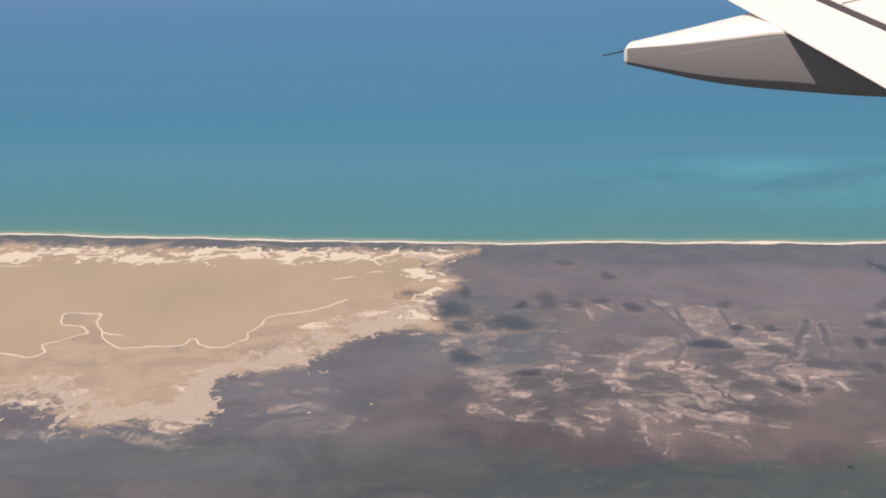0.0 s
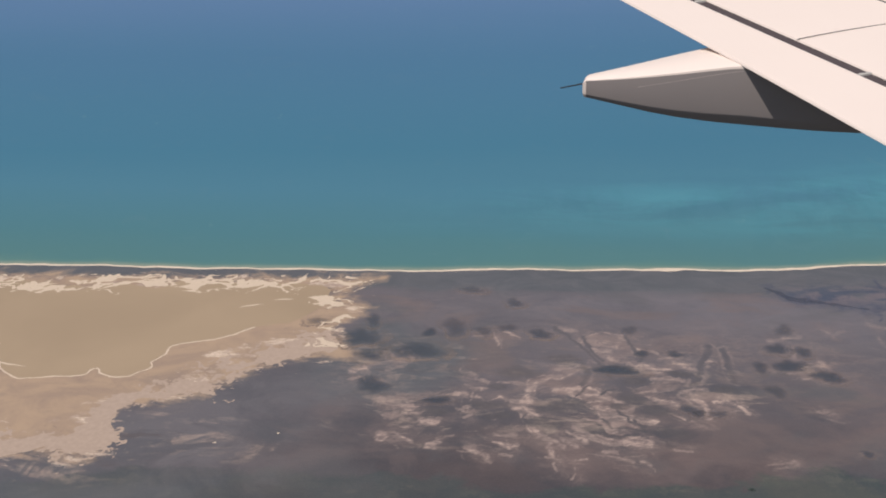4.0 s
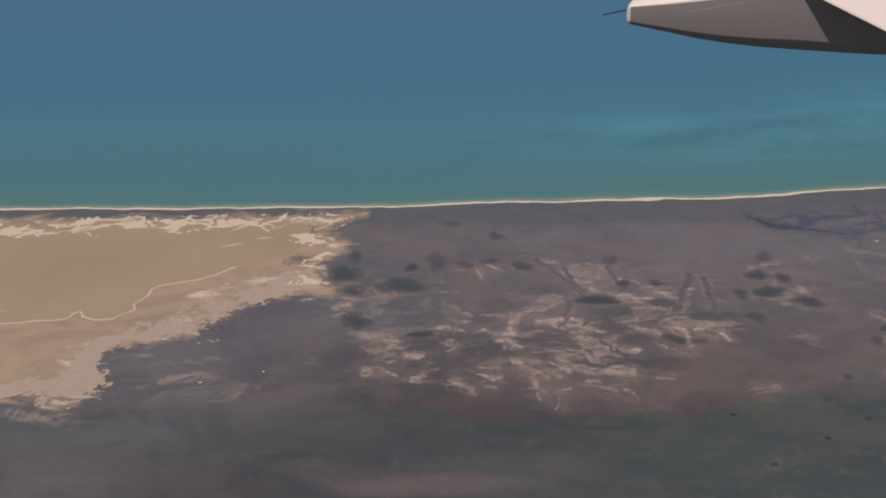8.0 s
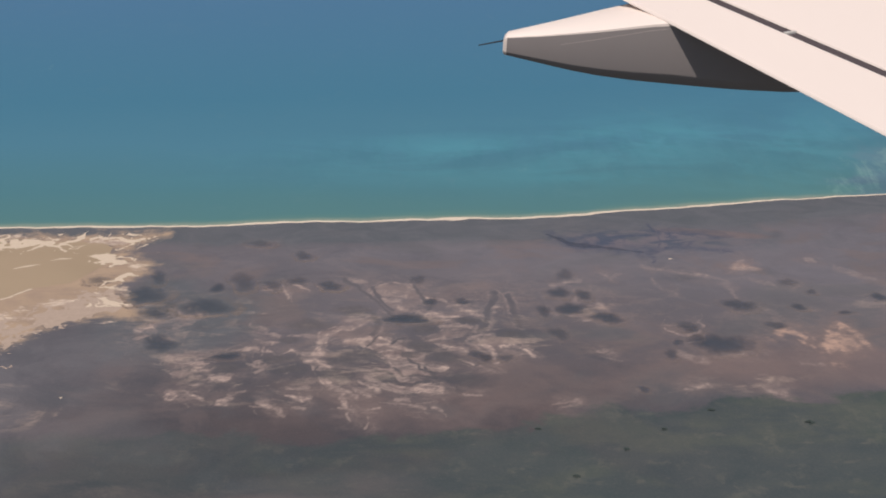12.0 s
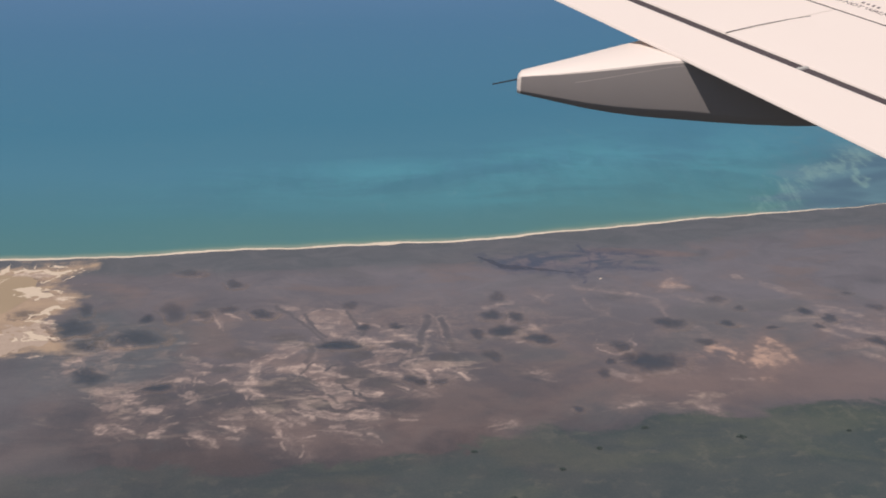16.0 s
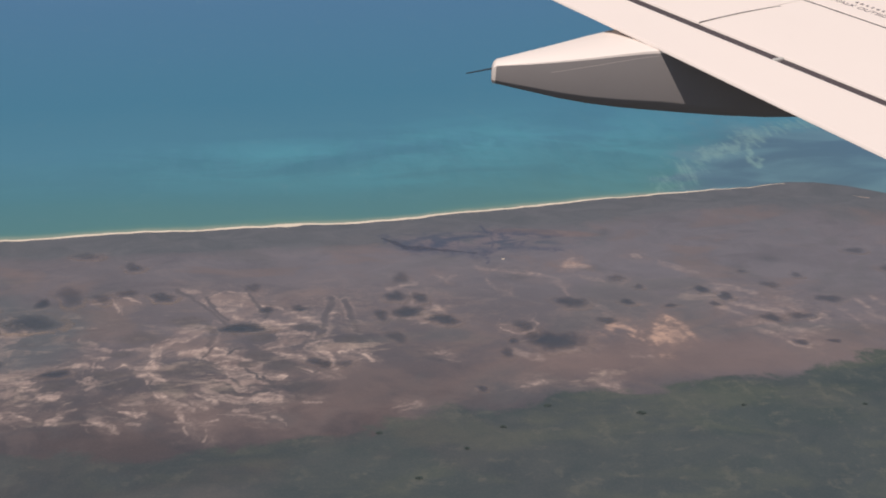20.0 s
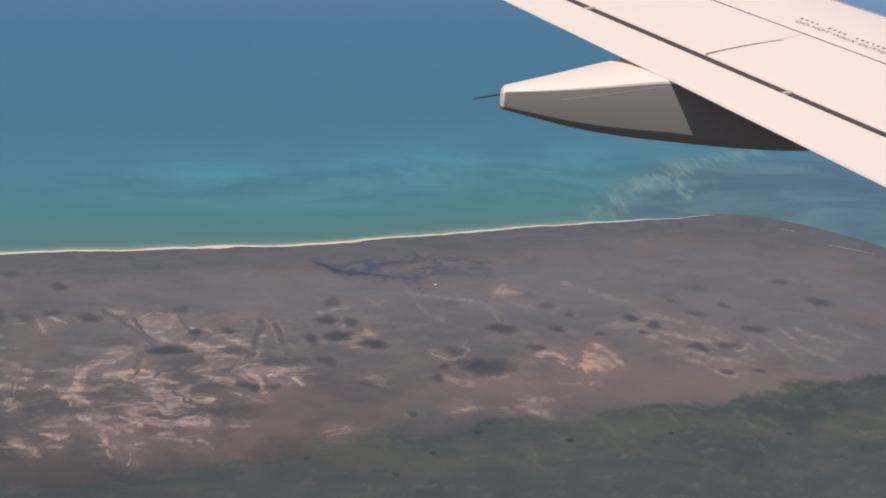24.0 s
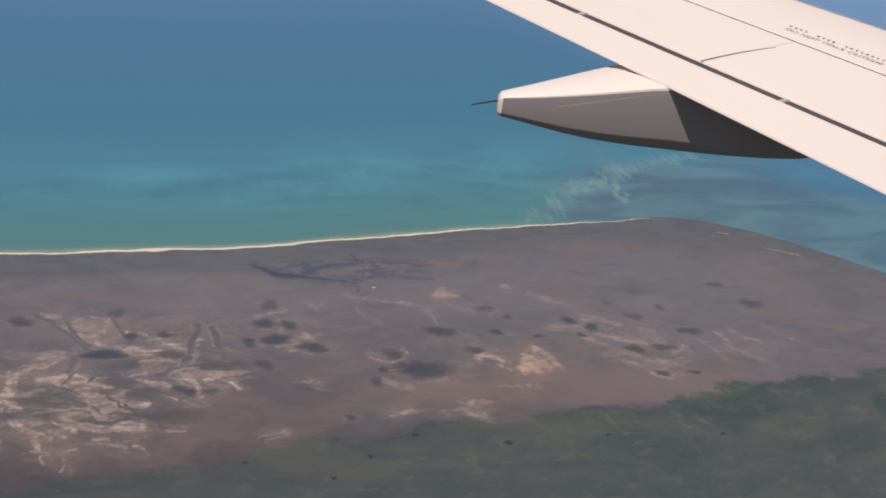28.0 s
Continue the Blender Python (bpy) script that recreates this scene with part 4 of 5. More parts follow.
bx = np.arange(-1700, 760, 8.0)
strip("beach", list(zip(bx, coast(bx) - 1.5)),
      np.interp(bx, [-1700, -200, 40, 62, 85, 300, 560, 640, 700, 760], [4.2, 4.2, 4.4, 9, 5, 4.4, 3.2, 2.2, 1.4, 0.8]), BEACH, 0.06,
      "long narrow pale sand beach between sea and marsh", "beach", rough=0.25)


def clipped(P, keep):
    """The part of a polygon of (x, y, f) where f * keep[0] > keep[1]."""
    s, c = keep
    out = []
    for (x0, y0, f0), (x1, y1, f1) in zip(P, P[1:] + P[:1]):
        d0, d1 = f0 * s - c, f1 * s - c
        if d0 > 0:
            out.append((x0, y0, f0))
        if (d0 > 0) != (d1 > 0):
            t = d0 / (d0 - d1)
            out.append((x0 + t * (x1 - x0), y0 + t * (y1 - y0), f0 + t * (f1 - f0)))
    return out


def contour_patch(name, xs, ys, field, keeps, material, z, label, category, kind):
    """A level patch over all places where the field lies within the given bounds."""
    X, Y = np.meshgrid(xs, ys)
    F = field(X, Y)
    verts, faces, index = [], [], {}
    for j in range(len(ys) - 1):
        for i in range(len(xs) - 1):
            P = [(X[b, a], Y[b, a], F[b, a]) for a, b in ((i, j), (i + 1, j), (i + 1, j + 1), (i, j + 1))]
            for keep in keeps:
                if min(p[2] * keep[0] for p in P) <= keep[1]:
                    P = clipped(P, keep)
                if len(P) < 3:
                    break
            if len(P) < 3:
                continue
            f = []
            for x, y, _ in P:
                key = (round(x, 2), round(y, 2))
                if key not in index:
                    index[key] = len(verts)
                    verts.append((*place(x, y), z))
                if index[key] not in f:
                    f.append(index[key])
            if len(f) > 2:
                faces.append(f)
    return tagged(mesh_object(name, verts, faces, material), label, category, kind=kind)


def lagoon_field(X, Y):
    d = inside(X, Y, LAGOON_OUTLINE)
    north = np.clip((Y - 1120) / 40, 0, 1)
    return d + cloudy(X, Y * 1.6, 60, 5, 3) * (1.2 + 7 * north) + cloudy(X, Y * 2, 22, 4, 5) * (1.4 + 5 * north) + cloudy(X, Y, 10, 3, 8) * 1.4


lx, ly = np.arange(-1262, -310, 4.0), np.arange(930, 1226, 4.0)
contour_patch("lagoon", lx, ly, lagoon_field, [(1, 1.2)], LAGOON, 0.04, "still tan silty lagoon with salt-crusted shores", "lagoon", "structure")
contour_patch("salt_rim", lx[lx < -392], ly[ly < 1092], lagoon_field, [(1, -1.4), (-1, -0.7)], SALT, 0.05, "thin pale rim of dried salt round the lagoon", "salt rim", "structure")


def fringe_field(X, Y):
    """Salt fingers and loops along the lagoon's northern shore."""
    wx = X + cloudy(X, Y * 1.5, 30, 3, 61) * 12
    wy = Y + cloudy(X, Y * 1.5, 30, 3, 62) * 9
    band = 1.25 - np.abs(Y - np.interp(X, [-1000, -880, -600, -330], [1192, 1186, 1180, 1186])) / 24 - 0.9 * np.clip((X + 318) / 30, 0, 3)
    a = np.abs(cloudy(wx * 0.55 + wy * 0.25, wy * 1.5, 34, 4, 63))
    b = np.abs(cloudy(wx * 0.7 - wy * 0.3, wy * 1.3, 22, 3, 64))
    d = inside(X, Y, MUD_OUTLINE)
    band = np.maximum(band, (0.85 - np.abs(d - 12) / 22) * (X > -372) * (Y > 1040))
    return np.maximum(0.24 * band - a, 0.15 * band - b) - 0.012


def crust_field(X, Y):
    """Broken salt crust along the mud's southern edge."""
    wx, wy = X + cloudy(X, Y * 1.5, 20, 4, 71) * 7, Y + cloudy(X, Y * 1.5, 20, 4, 72) * 6
    d = inside(X, Y, MUD_OUTLINE)
    band = (1.1 - np.abs(d - 12 - 24 * cloudy(X, Y, 60, 3, 73)) / 44) * (Y < 1075) - 0.8 * np.clip((X + 310) / 20, 0, 3) + 0.3 * blob(X, Y, -370, 1035, 60, 18, 16) - 2 * np.clip((-940 - X) / 40, 0, 1)
    band = np.maximum(band, np.maximum(1.1 * blob(wx, wy, -404, 994, 34, 18), np.maximum(1.1 * blob(wx, wy, -350, 1026, 46, 15), .9 * blob(wx, wy, -293, 1034, 30, 14))))
    a = np.abs(cloudy(wx * 0.7 + wy * 0.3, wy * 1.1, 16, 4, 74))
    b = np.abs(cloudy(wx * 0.8 - wy * 0.4, wy * 0.9, 9, 3, 75))
    solid = 0.62 * cloudy(wx * 0.8, wy, 18, 5, 76) + 0.5 * band - 0.66 + 0.55 * np.exp(-((d - 13) / 12) ** 2) * np.clip((X + 580) / 60, 0, 1) * (Y < 1075)
    return np.maximum(np.maximum(0.2 * band - a, 0.13 * band - b) - 0.03, 0.5 * solid)


contour_patch("salt_fringe", np.arange(-1000, -268, 2.6), np.arange(1036, 1226, 2.2), fringe_field, [(1, 0.0)], SALT, 0.07,
              "white fingers of dried salt along the lagoon's shore", "salt crust", "structure")
contour_patch("salt_crust", np.arange(-980, -270, 2.2), np.arange(770, 1080, 2.2), crust_field, [(1, 0.0)], CRUST, 0.06,
              "broken pale salt crust on the edge of the mud", "salt crust", "structure")
strip("creek", [(173, 1204), (186, 1193), (198, 1180), (224, 1176), (249, 1171), (275, 1167)], np.array([3, 10, 19, 15, 11, 4.0]), CREEK, 0.03,
      "dark winding creek through the marsh", "creek", step=1.5, rough=0.7)

strip("sand_spit", [(-648, 998), (-636, 994), (-624, 992), (-612, 990)], np.array([2.2, 2.4, 1.8, 0.5]), SALT, 0.06, "thin pale spit of salt reaching into the lagoon", "sand spit", step=1.5, rough=0.4)
strip("sand_spit", [(-912, 1150), (-890, 1156), (-862, 1155), (-838, 1160)], np.array([1.5, 2.4, 2.0, 0.5]), SALT, 0.06, "thin pale spit of salt reaching into the lagoon", "sand spit", step=1.5, rough=0.5)
strip("sand_spit", [(-431, 1122), (-418, 1128), (-404, 1131)], np.array([1.0, 3.6, 1.0]), SALT, 0.06, "small pale salt bar in the lagoon", "sand spit", step=1.5, rough=0.7)
strip("sand_spit", [(-396, 1140), (-384, 1144), (-372, 1143)], np.array([0.8, 3.0, 0.8]), SALT, 0.06, "small pale salt bar in the lagoon", "sand spit", step=1.5, rough=0.7)
strip("sand_bar", [(866, 1294), (880, 1288), (896, 1280), (910, 1273)], np.array([0.4, 2, 2.2, 0.4]), CRUST, 0.03, "small pale sand bar on the marsh edge", "sand bar", step=1.0, rough=0.4)
strip("sand_bar", [(828, 1341), (836, 1339), (842, 1337), (848, 1336)], np.array([0.4, 1.6, 2, 0.4]), CRUST, 0.03, "small pale sand bar on the marsh edge", "sand bar", step=1.0, rough=0.4)


def pond(x, y, rx, ry, halo=0.0, deep=0.8):
    m = 40
    ph = rng.uniform(0, 6.28, 3)
    rings = []
    for r in (0.0, 0.25, 0.5, 0.75, 1.0, 1.25, 1.55, 1.9):
        row = []
        for k in range(m):
            a = 2 * math.pi * k / m
            g = 1 + 0.16 * math.sin(2 * a + ph[0]) + 0.1 * math.sin(3 * a + ph[1]) + 0.06 * math.sin(5 * a + ph[2])
            row.append(((rx * r * g * math.cos(a)) * K, (ry * r * g * math.sin(a)) * K, 0.0))
        rings.append(row)
    verts = [v for row in rings for v in row]
    faces = [(i * m + k, i * m + (k + 1) % m, (i + 1) * m + (k + 1) % m, (i + 1) * m + k) for i in range(7) for k in range(m)]
    rim = np.repeat([1.0, 0.95, 0.8, 0.55, 0.28, 0.0, -0.3, -0.8], m)
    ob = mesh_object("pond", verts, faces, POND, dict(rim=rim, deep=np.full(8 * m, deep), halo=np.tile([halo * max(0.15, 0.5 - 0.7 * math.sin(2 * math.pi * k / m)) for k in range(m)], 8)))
    ob.location = (*place(x, y), 0.03)
    return tagged(ob, "dark reed-filled pond in the brown marsh", "pond", "ponds in the marsh")


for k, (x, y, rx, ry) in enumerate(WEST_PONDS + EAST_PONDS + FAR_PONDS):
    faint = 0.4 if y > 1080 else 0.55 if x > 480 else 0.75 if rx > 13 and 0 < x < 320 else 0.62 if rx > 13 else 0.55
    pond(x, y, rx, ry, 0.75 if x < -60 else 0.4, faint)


def bare_patch(x, y, r):
    """A small bleached patch of bare salt."""
    m = 18
    ph = rng.uniform(0, 6.28, 2)
    ring = [(r * (1 + 0.3 * math.sin(2 * a + ph[0]) + 0.2 * math.sin(3 * a + ph[1])) * math.cos(a) * K,
             0.7 * r * (1 + 0.3 * math.sin(2 * a + ph[0]) + 0.2 * math.sin(5 * a + ph[1])) * math.sin(a) * K, 0.0) for a in np.linspace(0, 2 * math.pi, m, endpoint=False)]
    verts = ring + [(a * 0.7, b * 0.7, 0.12) for a, b, c in ring]
    faces = [(k, (k + 1) % m, m + (k + 1) % m, m + k) for k in range(m)] + [tuple(range(m, 2 * m))]
    ob = mesh_object("bare_patch", verts, faces, SALT)
    ob.location = (*place(x, y), 0.02)
    return tagged(ob, "small bleached patch of bare salt on the marsh", "salt patch", "bare salt patches")


for q in [(303, 1150, 1.8), (-292, 880, 1.3), (-345, 862, 1.4)]:
    bare_patch(*q)


def bush(x, y, r):
    """A low clump of scrub: many small leafy tufts over a short stem."""
    ob = tagged(new("bush"), "low dark clump of scrub on the green plain", "bush", "scrub clumps")
    ob.location = (*place(x, y), 0)
    v, f = [], []
    for k in range(70):
        a, d = rng.uniform(0, 6.28), r * math.sqrt(rng.uniform(0, 1))
        s = r * rng.uniform(0.14, 0.26)
        c = np.array([d * 1.5 * math.cos(a), d * math.sin(a), (r * 0.55) * (1 - (d / r) ** 2) * rng.uniform(0.4, 1.0) + 0.3])
        o = len(v)
        for dx, dy, dz in ((1, 0, 0), (-1, 0, 0), (0, 1, 0), (0, -1, 0), (0, 0, 1), (0, 0, -1)):
            v.append(tuple((c + s * np.array([dx, dy, dz * 0.7]) * rng.uniform(0.7, 1.2)) * K))
        f += [(o + i, o + j, o + t) for i, j in ((0, 2), (2, 1), (1, 3), (3, 0)) for t in (4,)] + [(o + j, o + i, o + 5) for i, j in ((0, 2), (2, 1), (1, 3), (3, 0))]
    mesh_object("crown", v, f, LEAF, smooth=False, parent=ob)
    bm = bmesh.new()
    bmesh.ops.create_cone(bm, cap_ends=True, segments=8, radius1=0.12 * r, radius2=0.06 * r, depth=0.5 * r, matrix=pose(0, 0, 0.24 * r))
    me = bpy.data.meshes.new("stem")
    bm.to_mesh(me)
    bm.free()
    me.materials.append(LEAF)
    st = new("stem", me)
    st.parent = ob


BUSHES = [(258, 856, 2.2), (330, 838, 3), (112, 826, 2), (212, 826, 2), (175, 797, 2), (420, 845, 1.8), (130, 760, 2.2), (520, 840, 1.8)]
for q in BUSHES:
    bush(*q)

# ---- the aircraft's wing ----
BASE = EYE - 2.56      # the wing's upper skin at the inner fairing
TURN = -9.6            # degrees by which the wing's own axes are turned against the plan


def top(y):
    return BASE + 0.1584 * (y - 8.5)


def te(y):
    return 2.798 - 0.966 * (y - 7.17) + 0.035 * min(1.0, max(-1.0, y - 7.2))


def slot(y):
    return max(2.925 - 1.09 * (y - 7.77), te(y) + 0.32)


def spoil(y):
    return max(2.84 - 1.25 * (y - 9.0), te(y) + 0.85)


def le(y):
    return max(1.37 - 1.485 * (y - 11.0), te(y) + 1.4)


wing = tagged(new("aircraft_wing"), "white airliner wing in flight, its flap fairings' shaded sides coloured grey", "wing")
ROOT = Matrix.Translation((5.2, 4.6, top(4.6)))
wing.matrix_basis = pose(0, 0, 0, 0, 0, TURN) @ ROOT


def part(name, bm, material, parent, label=""):
    me = bpy.data.meshes.new(name)
    bm.normal_update()
    bm.to_mesh(me)
    bm.free()
    me.materials.append(material)
    me.set_sharp_from_angle(angle=radians(38))
    ob = new(name, me)
    ob.parent = parent
    if parent is wing:
        ob.matrix_parent_inverse = ROOT.inverted()
    if label:
        ob["label"] = label
    return ob


def loft(sections, closed=True, caps=True, smooth=True):
    """A skin over sections with equal numbers of points."""
    bm = bmesh.new()
    rows = [[bm.verts.new(p) for p in s] for s in sections]
    n = len(rows[0])
    for a, b in zip(rows, rows[1:]):
        for k in range(n if closed else n - 1):
            f = bm.faces.new((a[k], a[(k + 1) % n], b[(k + 1) % n], b[k]))
            f.smooth = smooth
    if caps:
        bm.faces.new(rows[0])
        bm.faces.new(rows[-1][::-1])
    bmesh.ops.recalc_face_normals(bm, faces=bm.faces)
    return bm


SPAN = np.linspace(4.6, 15.2, 54)


def plate(x0, x1, ys, up, down, nose=0.0):
    """A panel between two chord lines: its top lies at up over the wing plane, its edges are rounded a little."""
    secs = []
    for y in ys:
        a, b = x0(y), x1(y)
        z = top(y)
        e = 0.012
        secs.append([(a, y, z + up - e), (a + e, y, z + up), (b - e - nose, y, z + up), (b, y, z + up - e - nose * 0.3), (b, y, z + up - down), (a, y, z + up - e - 0.004)])
    return loft(secs, smooth=False)


# fixed wing box, with the curved nose, the flap and the spoilers as parts of their own
secs = []
for y in SPAN:
    a, b, z = slot(y) + 0.15, le(y), top(y)
    t = 0.11 * (b - te(y))
    s = spoil(y)
    up = [(s, 0.0), (s + (b - s) * 0.4, 0.0), (s + (b - s) * 0.7, -0.006), (s + (b - s) * 0.9, -0.028), (b, -0.12), (b - 0.06, -0.2), (s + (b - s) * 0.6, -0.10 - 0.6 * t),
          (s, -0.12 - 0.15 * t), (a, -0.125), (a, -0.11), (s - 0.02, -0.11), (s - 0.012, -0.012)]
    secs.append([(x, y, z + h) for x, h in up])
part("wing_box", loft(secs), PAINT, wing)
part("flap", plate(te, lambda y: slot(y) - 0.058, SPAN, 0.0, 0.04, 0.0), PAINT, wing, "white trailing-edge flap")


def spoiler(y0, y1):
    """One spoiler panel between two slanting seams."""
    secs = []
    for k in np.linspace(0, 1, 8):
        ya = y0 + (y1 - y0) * k + (0.0015 if k == 0 else -0.0015 if k == 1 else 0)
        yb = ya + 0.30 * (spoil(ya) - slot(ya))
        a, b = slot(ya) + 0.05, spoil(yb) - 0.04
        za, zb = top(ya), top(yb)
        e = 0.01
        secs.append([(a, ya, za - 0.008), (a + e, ya, za), (b - e, yb, zb), (b, yb, zb - 0.008), (b, yb, zb - 0.03), (a, ya, za - 0.012)])
    return loft(secs, smooth=False)


SEAMS = [4.0, 6.9, 8.54, 9.55, 10.8, 12.2, 13.6, 15.0]
for y0, y1 in zip(SEAMS, SEAMS[1:]):
    part("spoiler", spoiler(y0, y1), PAINT, wing)


def seam_strip(y0):
    """A thin dark seal along a spoiler's seam, curved and tapering out before the front seam."""
    secs = []
    for k in np.linspace(0, 0.72, 10):
        a, b = slot(y0) + 0.05, spoil(y0 + 0.30 * (spoil(y0) - slot(y0)))
        x = a + (b - a) * k
        y = y0 + 0.30 * (spoil(y0) - slot(y0)) * k * (1.22 - 0.3 * k)
        h = 0.0045 * (1 - k) + 0.0012
        z = top(y)
        secs.append([(x, y - h, z - 0.001), (x, y - h, z + 0.0015), (x, y + h, z + 0.0015), (x, y + h, z - 0.001)])
    return loft(secs, smooth=False)


for y0 in SEAMS[1:-1]:
    part("seam_strip", seam_strip(y0), DARK, wing, "thin dark seal between two spoilers")
part("seam_liner", plate(lambda y: spoil(y) - 0.08, lambda y: spoil(y) - 0.002, SPAN, -0.003, 0.012), GAP, wing, "dark seam ahead of the spoilers")
# dark strip just under the skin; the gap's shade is put into its colour
part("gap_shade", plate(lambda y: slot(y) - 0.09, lambda y: slot(y) + 0.14, SPAN, -0.014, 0.012), GAP, wing, "dark strip standing in for the shaded gap ahead of the flap")


def box(cx, cy, cz, sx, sy, sz, turn=0.0, bevel=0.004):
    bm = bmesh.new()
    bmesh.ops.create_cube(bm, size=1.0, matrix=pose(cx, cy, cz, 0, 0, turn) @ Matrix.Diagonal((sx, sy, sz, 1)))
    bmesh.ops.bevel(bm, geom=bm.edges[:], offset=bevel, segments=1, affect="EDGES")
    return bm


for y in (6.9, 8.16, 9.05, 10.2, 11.6):
    part("hinge_bracket", box(slot(y) + 0.008, y, top(y) - 0.012, 0.085, 0.022, 0.02, 30), SEAL, wing, "pale hinge bracket across the gap")


FX = [0.925, 0.931, 0.946, 1.15, 1.32, 1.48, 1.65, 1.77, 1.9, 2.1, 2.3, 2.55, 2.75, 2.95, 3.1]
FTOP = [-2.79, -2.778, -2.768, -2.74, -2.712, -2.683, -2.65, -2.628, -2.613, -2.64, -2.665, -2.66, -2.655, -2.65, -2.64]
FBOT = [-2.865, -2.88, -2.89, -2.936, -2.974, -3.001, -3.02, -3.028, -3.033, -3.038, -3.04, -3.036, -3.02, -2.965, -2.80]
FWIDE = [0.04, 0.06, 0.08, 0.165, 0.235, 0.30, 0.355, 0.375, 0.38, 0.38, 0.38, 0.37, 0.33, 0.26, 0.12]


def fairing_ring(x, t, b, w, upper):
    h = t - b
    if upper:      # the sunlit white top, a hair wider than the body under it
        g = 0.05 * w
        ring = [(-0.0008, t - 0.055 * h), (0.0, t - 0.02 * h), (g * 0.4, t - 0.004), (g, t), (w * 0.35, t + g), (w * 0.7, t + g), (w - g, t + 0.2 * g), (w + 0.0008, t - 0.055 * h)]
    else:
        ring = [(0, t - 0.045 * h), (0, b + 0.27 * h), (w * 0.015, b + 0.235 * h), (w * 0.2, b + 0.045 * h), (w * 0.35, b), (w * 0.65, b),
                (w * 0.8, b + 0.045 * h), (w * 0.985, b + 0.235 * h), (w, b + 0.27 * h), (w, t - 0.05 * h)]
    return [(x, 8.2 + 0.06 * (0.38 - w) + y, EYE + z + (0.13 - 0.06 * min(1.0, w / 0.38)) * y) for y, z in ring]


def fairing_shell(d, upper, deeper):
    last = 9 if upper else len(FX)
    secs = [[tuple(Vector(p) + Vector(d)) for p in fairing_ring(x, t, b if upper else b - deeper * w / 0.38, w, upper)] for x, t, b, w in list(zip(FX, FTOP, FBOT, FWIDE))[:last]]
    return loft(secs)


def tail_lit_end(d):
    """The rounded end, white to show its sunlit edge, a hair proud of the darker body."""
    secs = []
    for x, t, b, w in list(zip(FX, FTOP, FBOT, FWIDE))[:3]:
        ring = fairing_ring(x - 0.003, t, b - 0.002, w + 0.004, False)
        secs.append([(p[0] + d[0], p[1] - 0.002 + d[1], p[2] + d[2]) for p in ring])
    return loft(secs)


def side_seam(d):
    """A thin strip of sealant along the body's side."""
    secs = []
    for k in np.linspace(0, 1, 14):
        x = 1.25 + 0.6 * k
        w = np.interp(x, FX, FWIDE)
        z = np.interp(x, FX, FTOP) - 0.068 + 0.03 * k
        y = 8.2 + 0.06 * (0.38 - w)
        secs.append([(x + d[0], y + a + d[1], EYE + z + b + d[2]) for a, b in ((0.001, -0.0016), (-0.0006, -0.0016), (-0.0006, 0.0016), (0.001, 0.0016))])
    return loft(secs, smooth=False)


def rod(a, b, r):
    bm = bmesh.new()
    a, b = Vector(a), Vector(b)
    m = Matrix.Translation((a + b) / 2) @ (b - a).to_track_quat("Z", "Y").to_matrix().to_4x4()
    bmesh.ops.create_cone(bm, cap_ends=True, segments=8, radius1=r, radius2=r * 0.7, depth=(b - a).length, matrix=m)
    return bm


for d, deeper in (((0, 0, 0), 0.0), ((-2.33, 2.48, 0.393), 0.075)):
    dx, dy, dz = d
    f = part("flap_track_fairing", fairing_shell(d, False, deeper), GREY, wing, "canoe-shaped flap track fairing, its side's shade put in as grey")
    part("fairing_lit_top", fairing_shell(d, True, deeper), PAINT, f, "sunlit top of the fairing, kept white as a separate shell")
    part("tail_lit_end", tail_lit_end(d), PAINT, f, "sunlit tail edge, made as a white cap")
    part("panel_seam", side_seam(d), SEAM, f, "faint pale seam line")
    part("static_wick", rod((0.94 + dx, 8.26 + dy, EYE - 2.80 + dz), (0.78 + dx, 8.26 + dy, EYE - 2.842 + dz), 0.005), DARK, f, "thin black static wick")

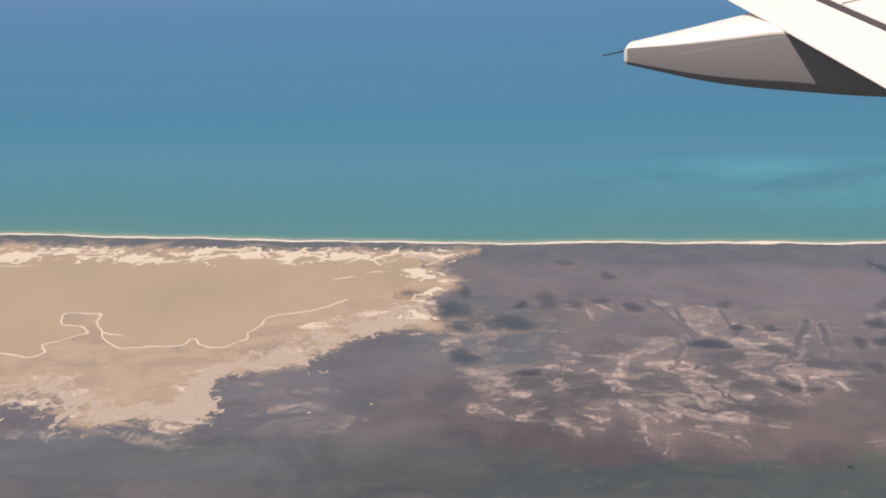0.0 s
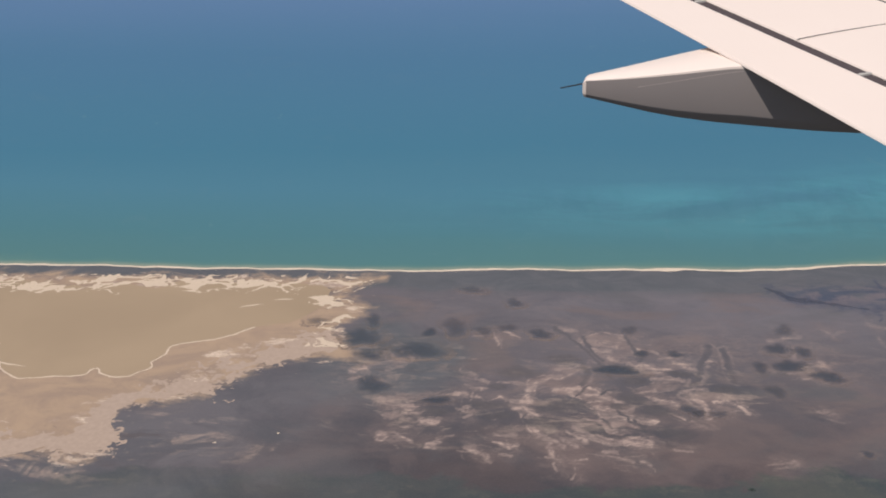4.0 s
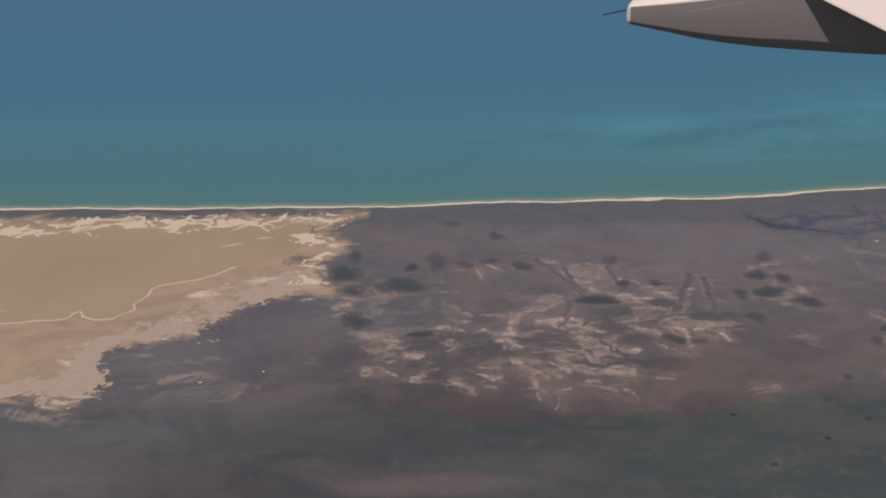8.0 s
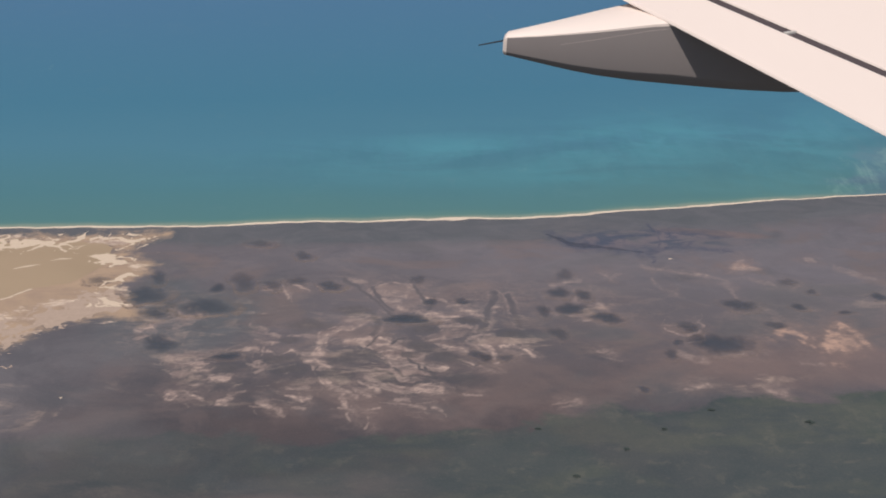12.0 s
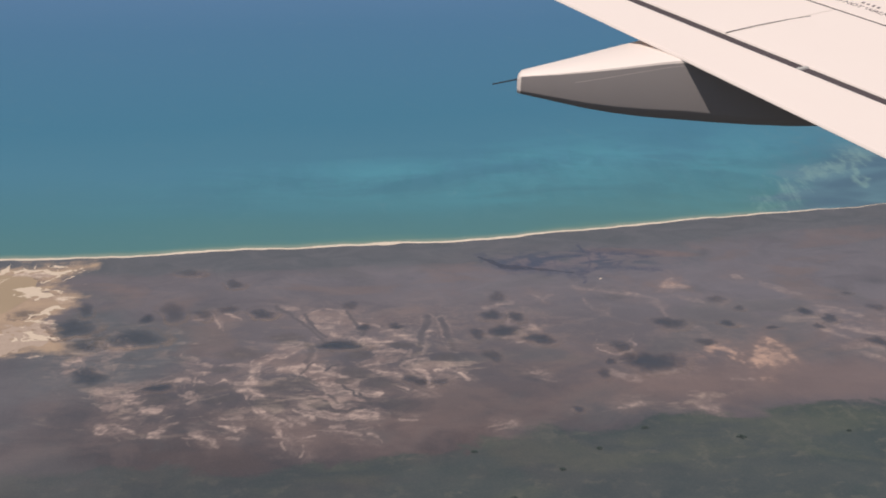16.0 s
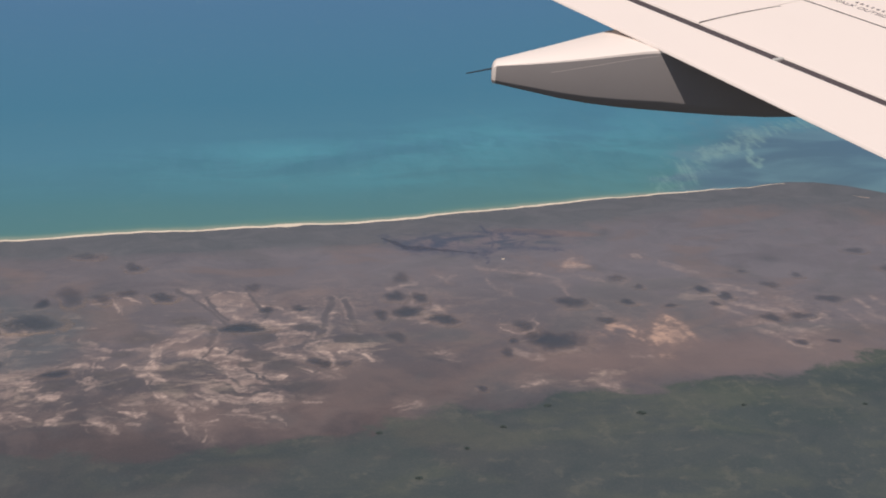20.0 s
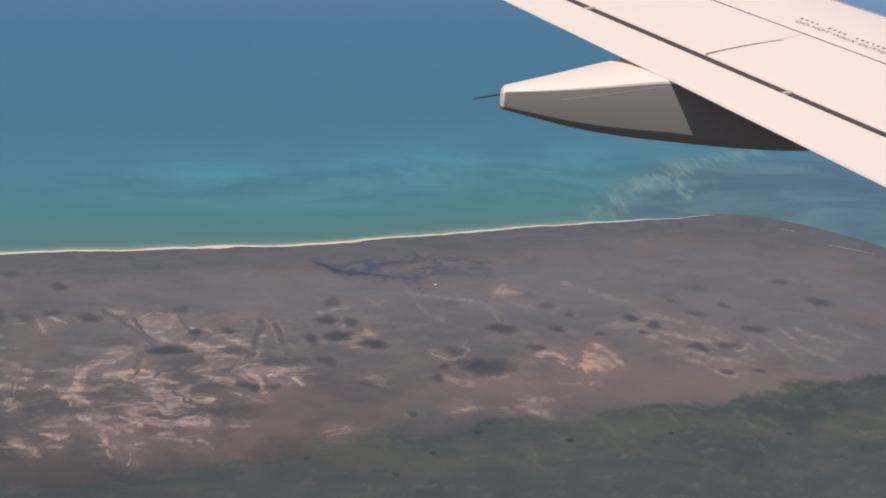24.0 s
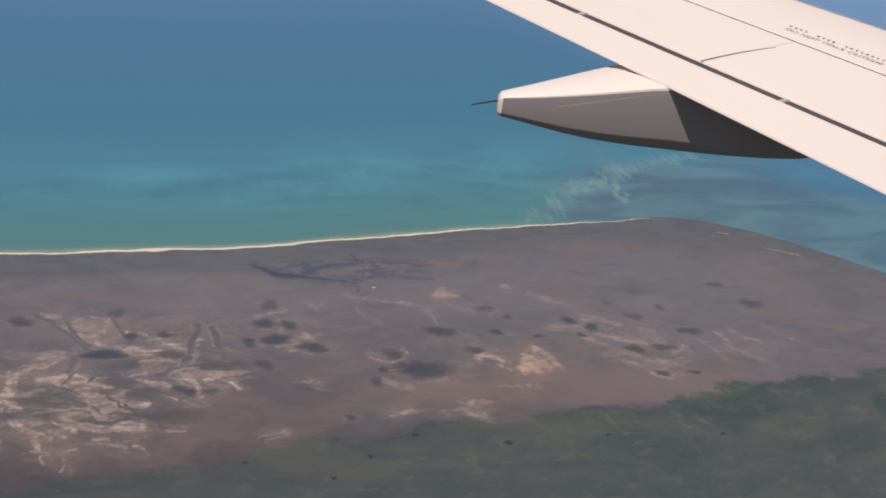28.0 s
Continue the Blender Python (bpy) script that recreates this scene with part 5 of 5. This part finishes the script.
# bright metal lip along the leading edge
secs = []
for y in SPAN:
    b, z, s = le(y), top(y), spoil(y)
    secs.append([(s + (b - s) * 0.93, y, z - 0.05), (b - 0.01, y, z - 0.1), (b + 0.008, y, z - 0.125), (b - 0.05, y, z - 0.2), (b - 0.1, y, z - 0.17)])
part("leading_edge", loft(secs), METAL, wing, "bare metal leading edge")

# grimy seam just behind the leading edge
secs = []
for y in SPAN:
    b, z, s = le(y), top(y), spoil(y)
    secs.append([(s + (b - s) * k, y, z + h) for k, h in ((0.855, -0.03), (0.855, -0.0205), (0.875, -0.0225), (0.875, -0.032))])
part("edge_seam", loft(secs, smooth=False), DIRT, wing, "thin grimy seam behind the leading edge")

# the warning stencilled ahead of the spoilers: the lower line can be read, the upper one is plain bars
LINE, UP = Vector((0.78, -0.62, -0.0982)), Vector((0.62, 0.78, 0.1236))
START = Vector((spoil(9.115) + 0.165, 9.115, top(9.115) + 0.001))
words = bpy.data.curves.new("stencil_text", "FONT")
words.body = "DO NOT WALK OUTSIDE"
words.size, words.extrude, words.shear = 0.086, 0.0008, 0.35
words.materials.append(INK)
text = new("stencil_text", words)
text.parent = wing
text.matrix_parent_inverse = ROOT.inverted()
stencil = Matrix.Identity(4)
stencil.col[0][:3], stencil.col[1][:3], stencil.col[2][:3], stencil.col[3][:3] = LINE * 0.63, UP * 0.66, LINE.cross(UP), START
text.matrix_basis = stencil
text["label"] = "dark stencilled warning words"
for word, (first, count) in enumerate(((0.6, 4), (6.0, 4), (11.4, 9), (21.6, 5))):
    for k in range(count):
        p = START + UP * 0.088 + LINE * 0.0337 * (first + k)
        part("stencil_mark", box(p.x, p.y, top(p.y) + 0.001, rng.uniform(0.011, 0.018), rng.uniform(0.024, 0.036), 0.003, -38.5, 0.0005), INK, wing)
# a small stencilled number on the flap, as plain bars
for k in range(3):
    y = 9.42 + 0.03 * k
    part("stencil_mark", box(slot(y) - 0.14 - 0.012 * k, y, top(y) + 0.001, 0.022, 0.012, 0.003, 30 + 40 * k, 0.0005), INK, wing)
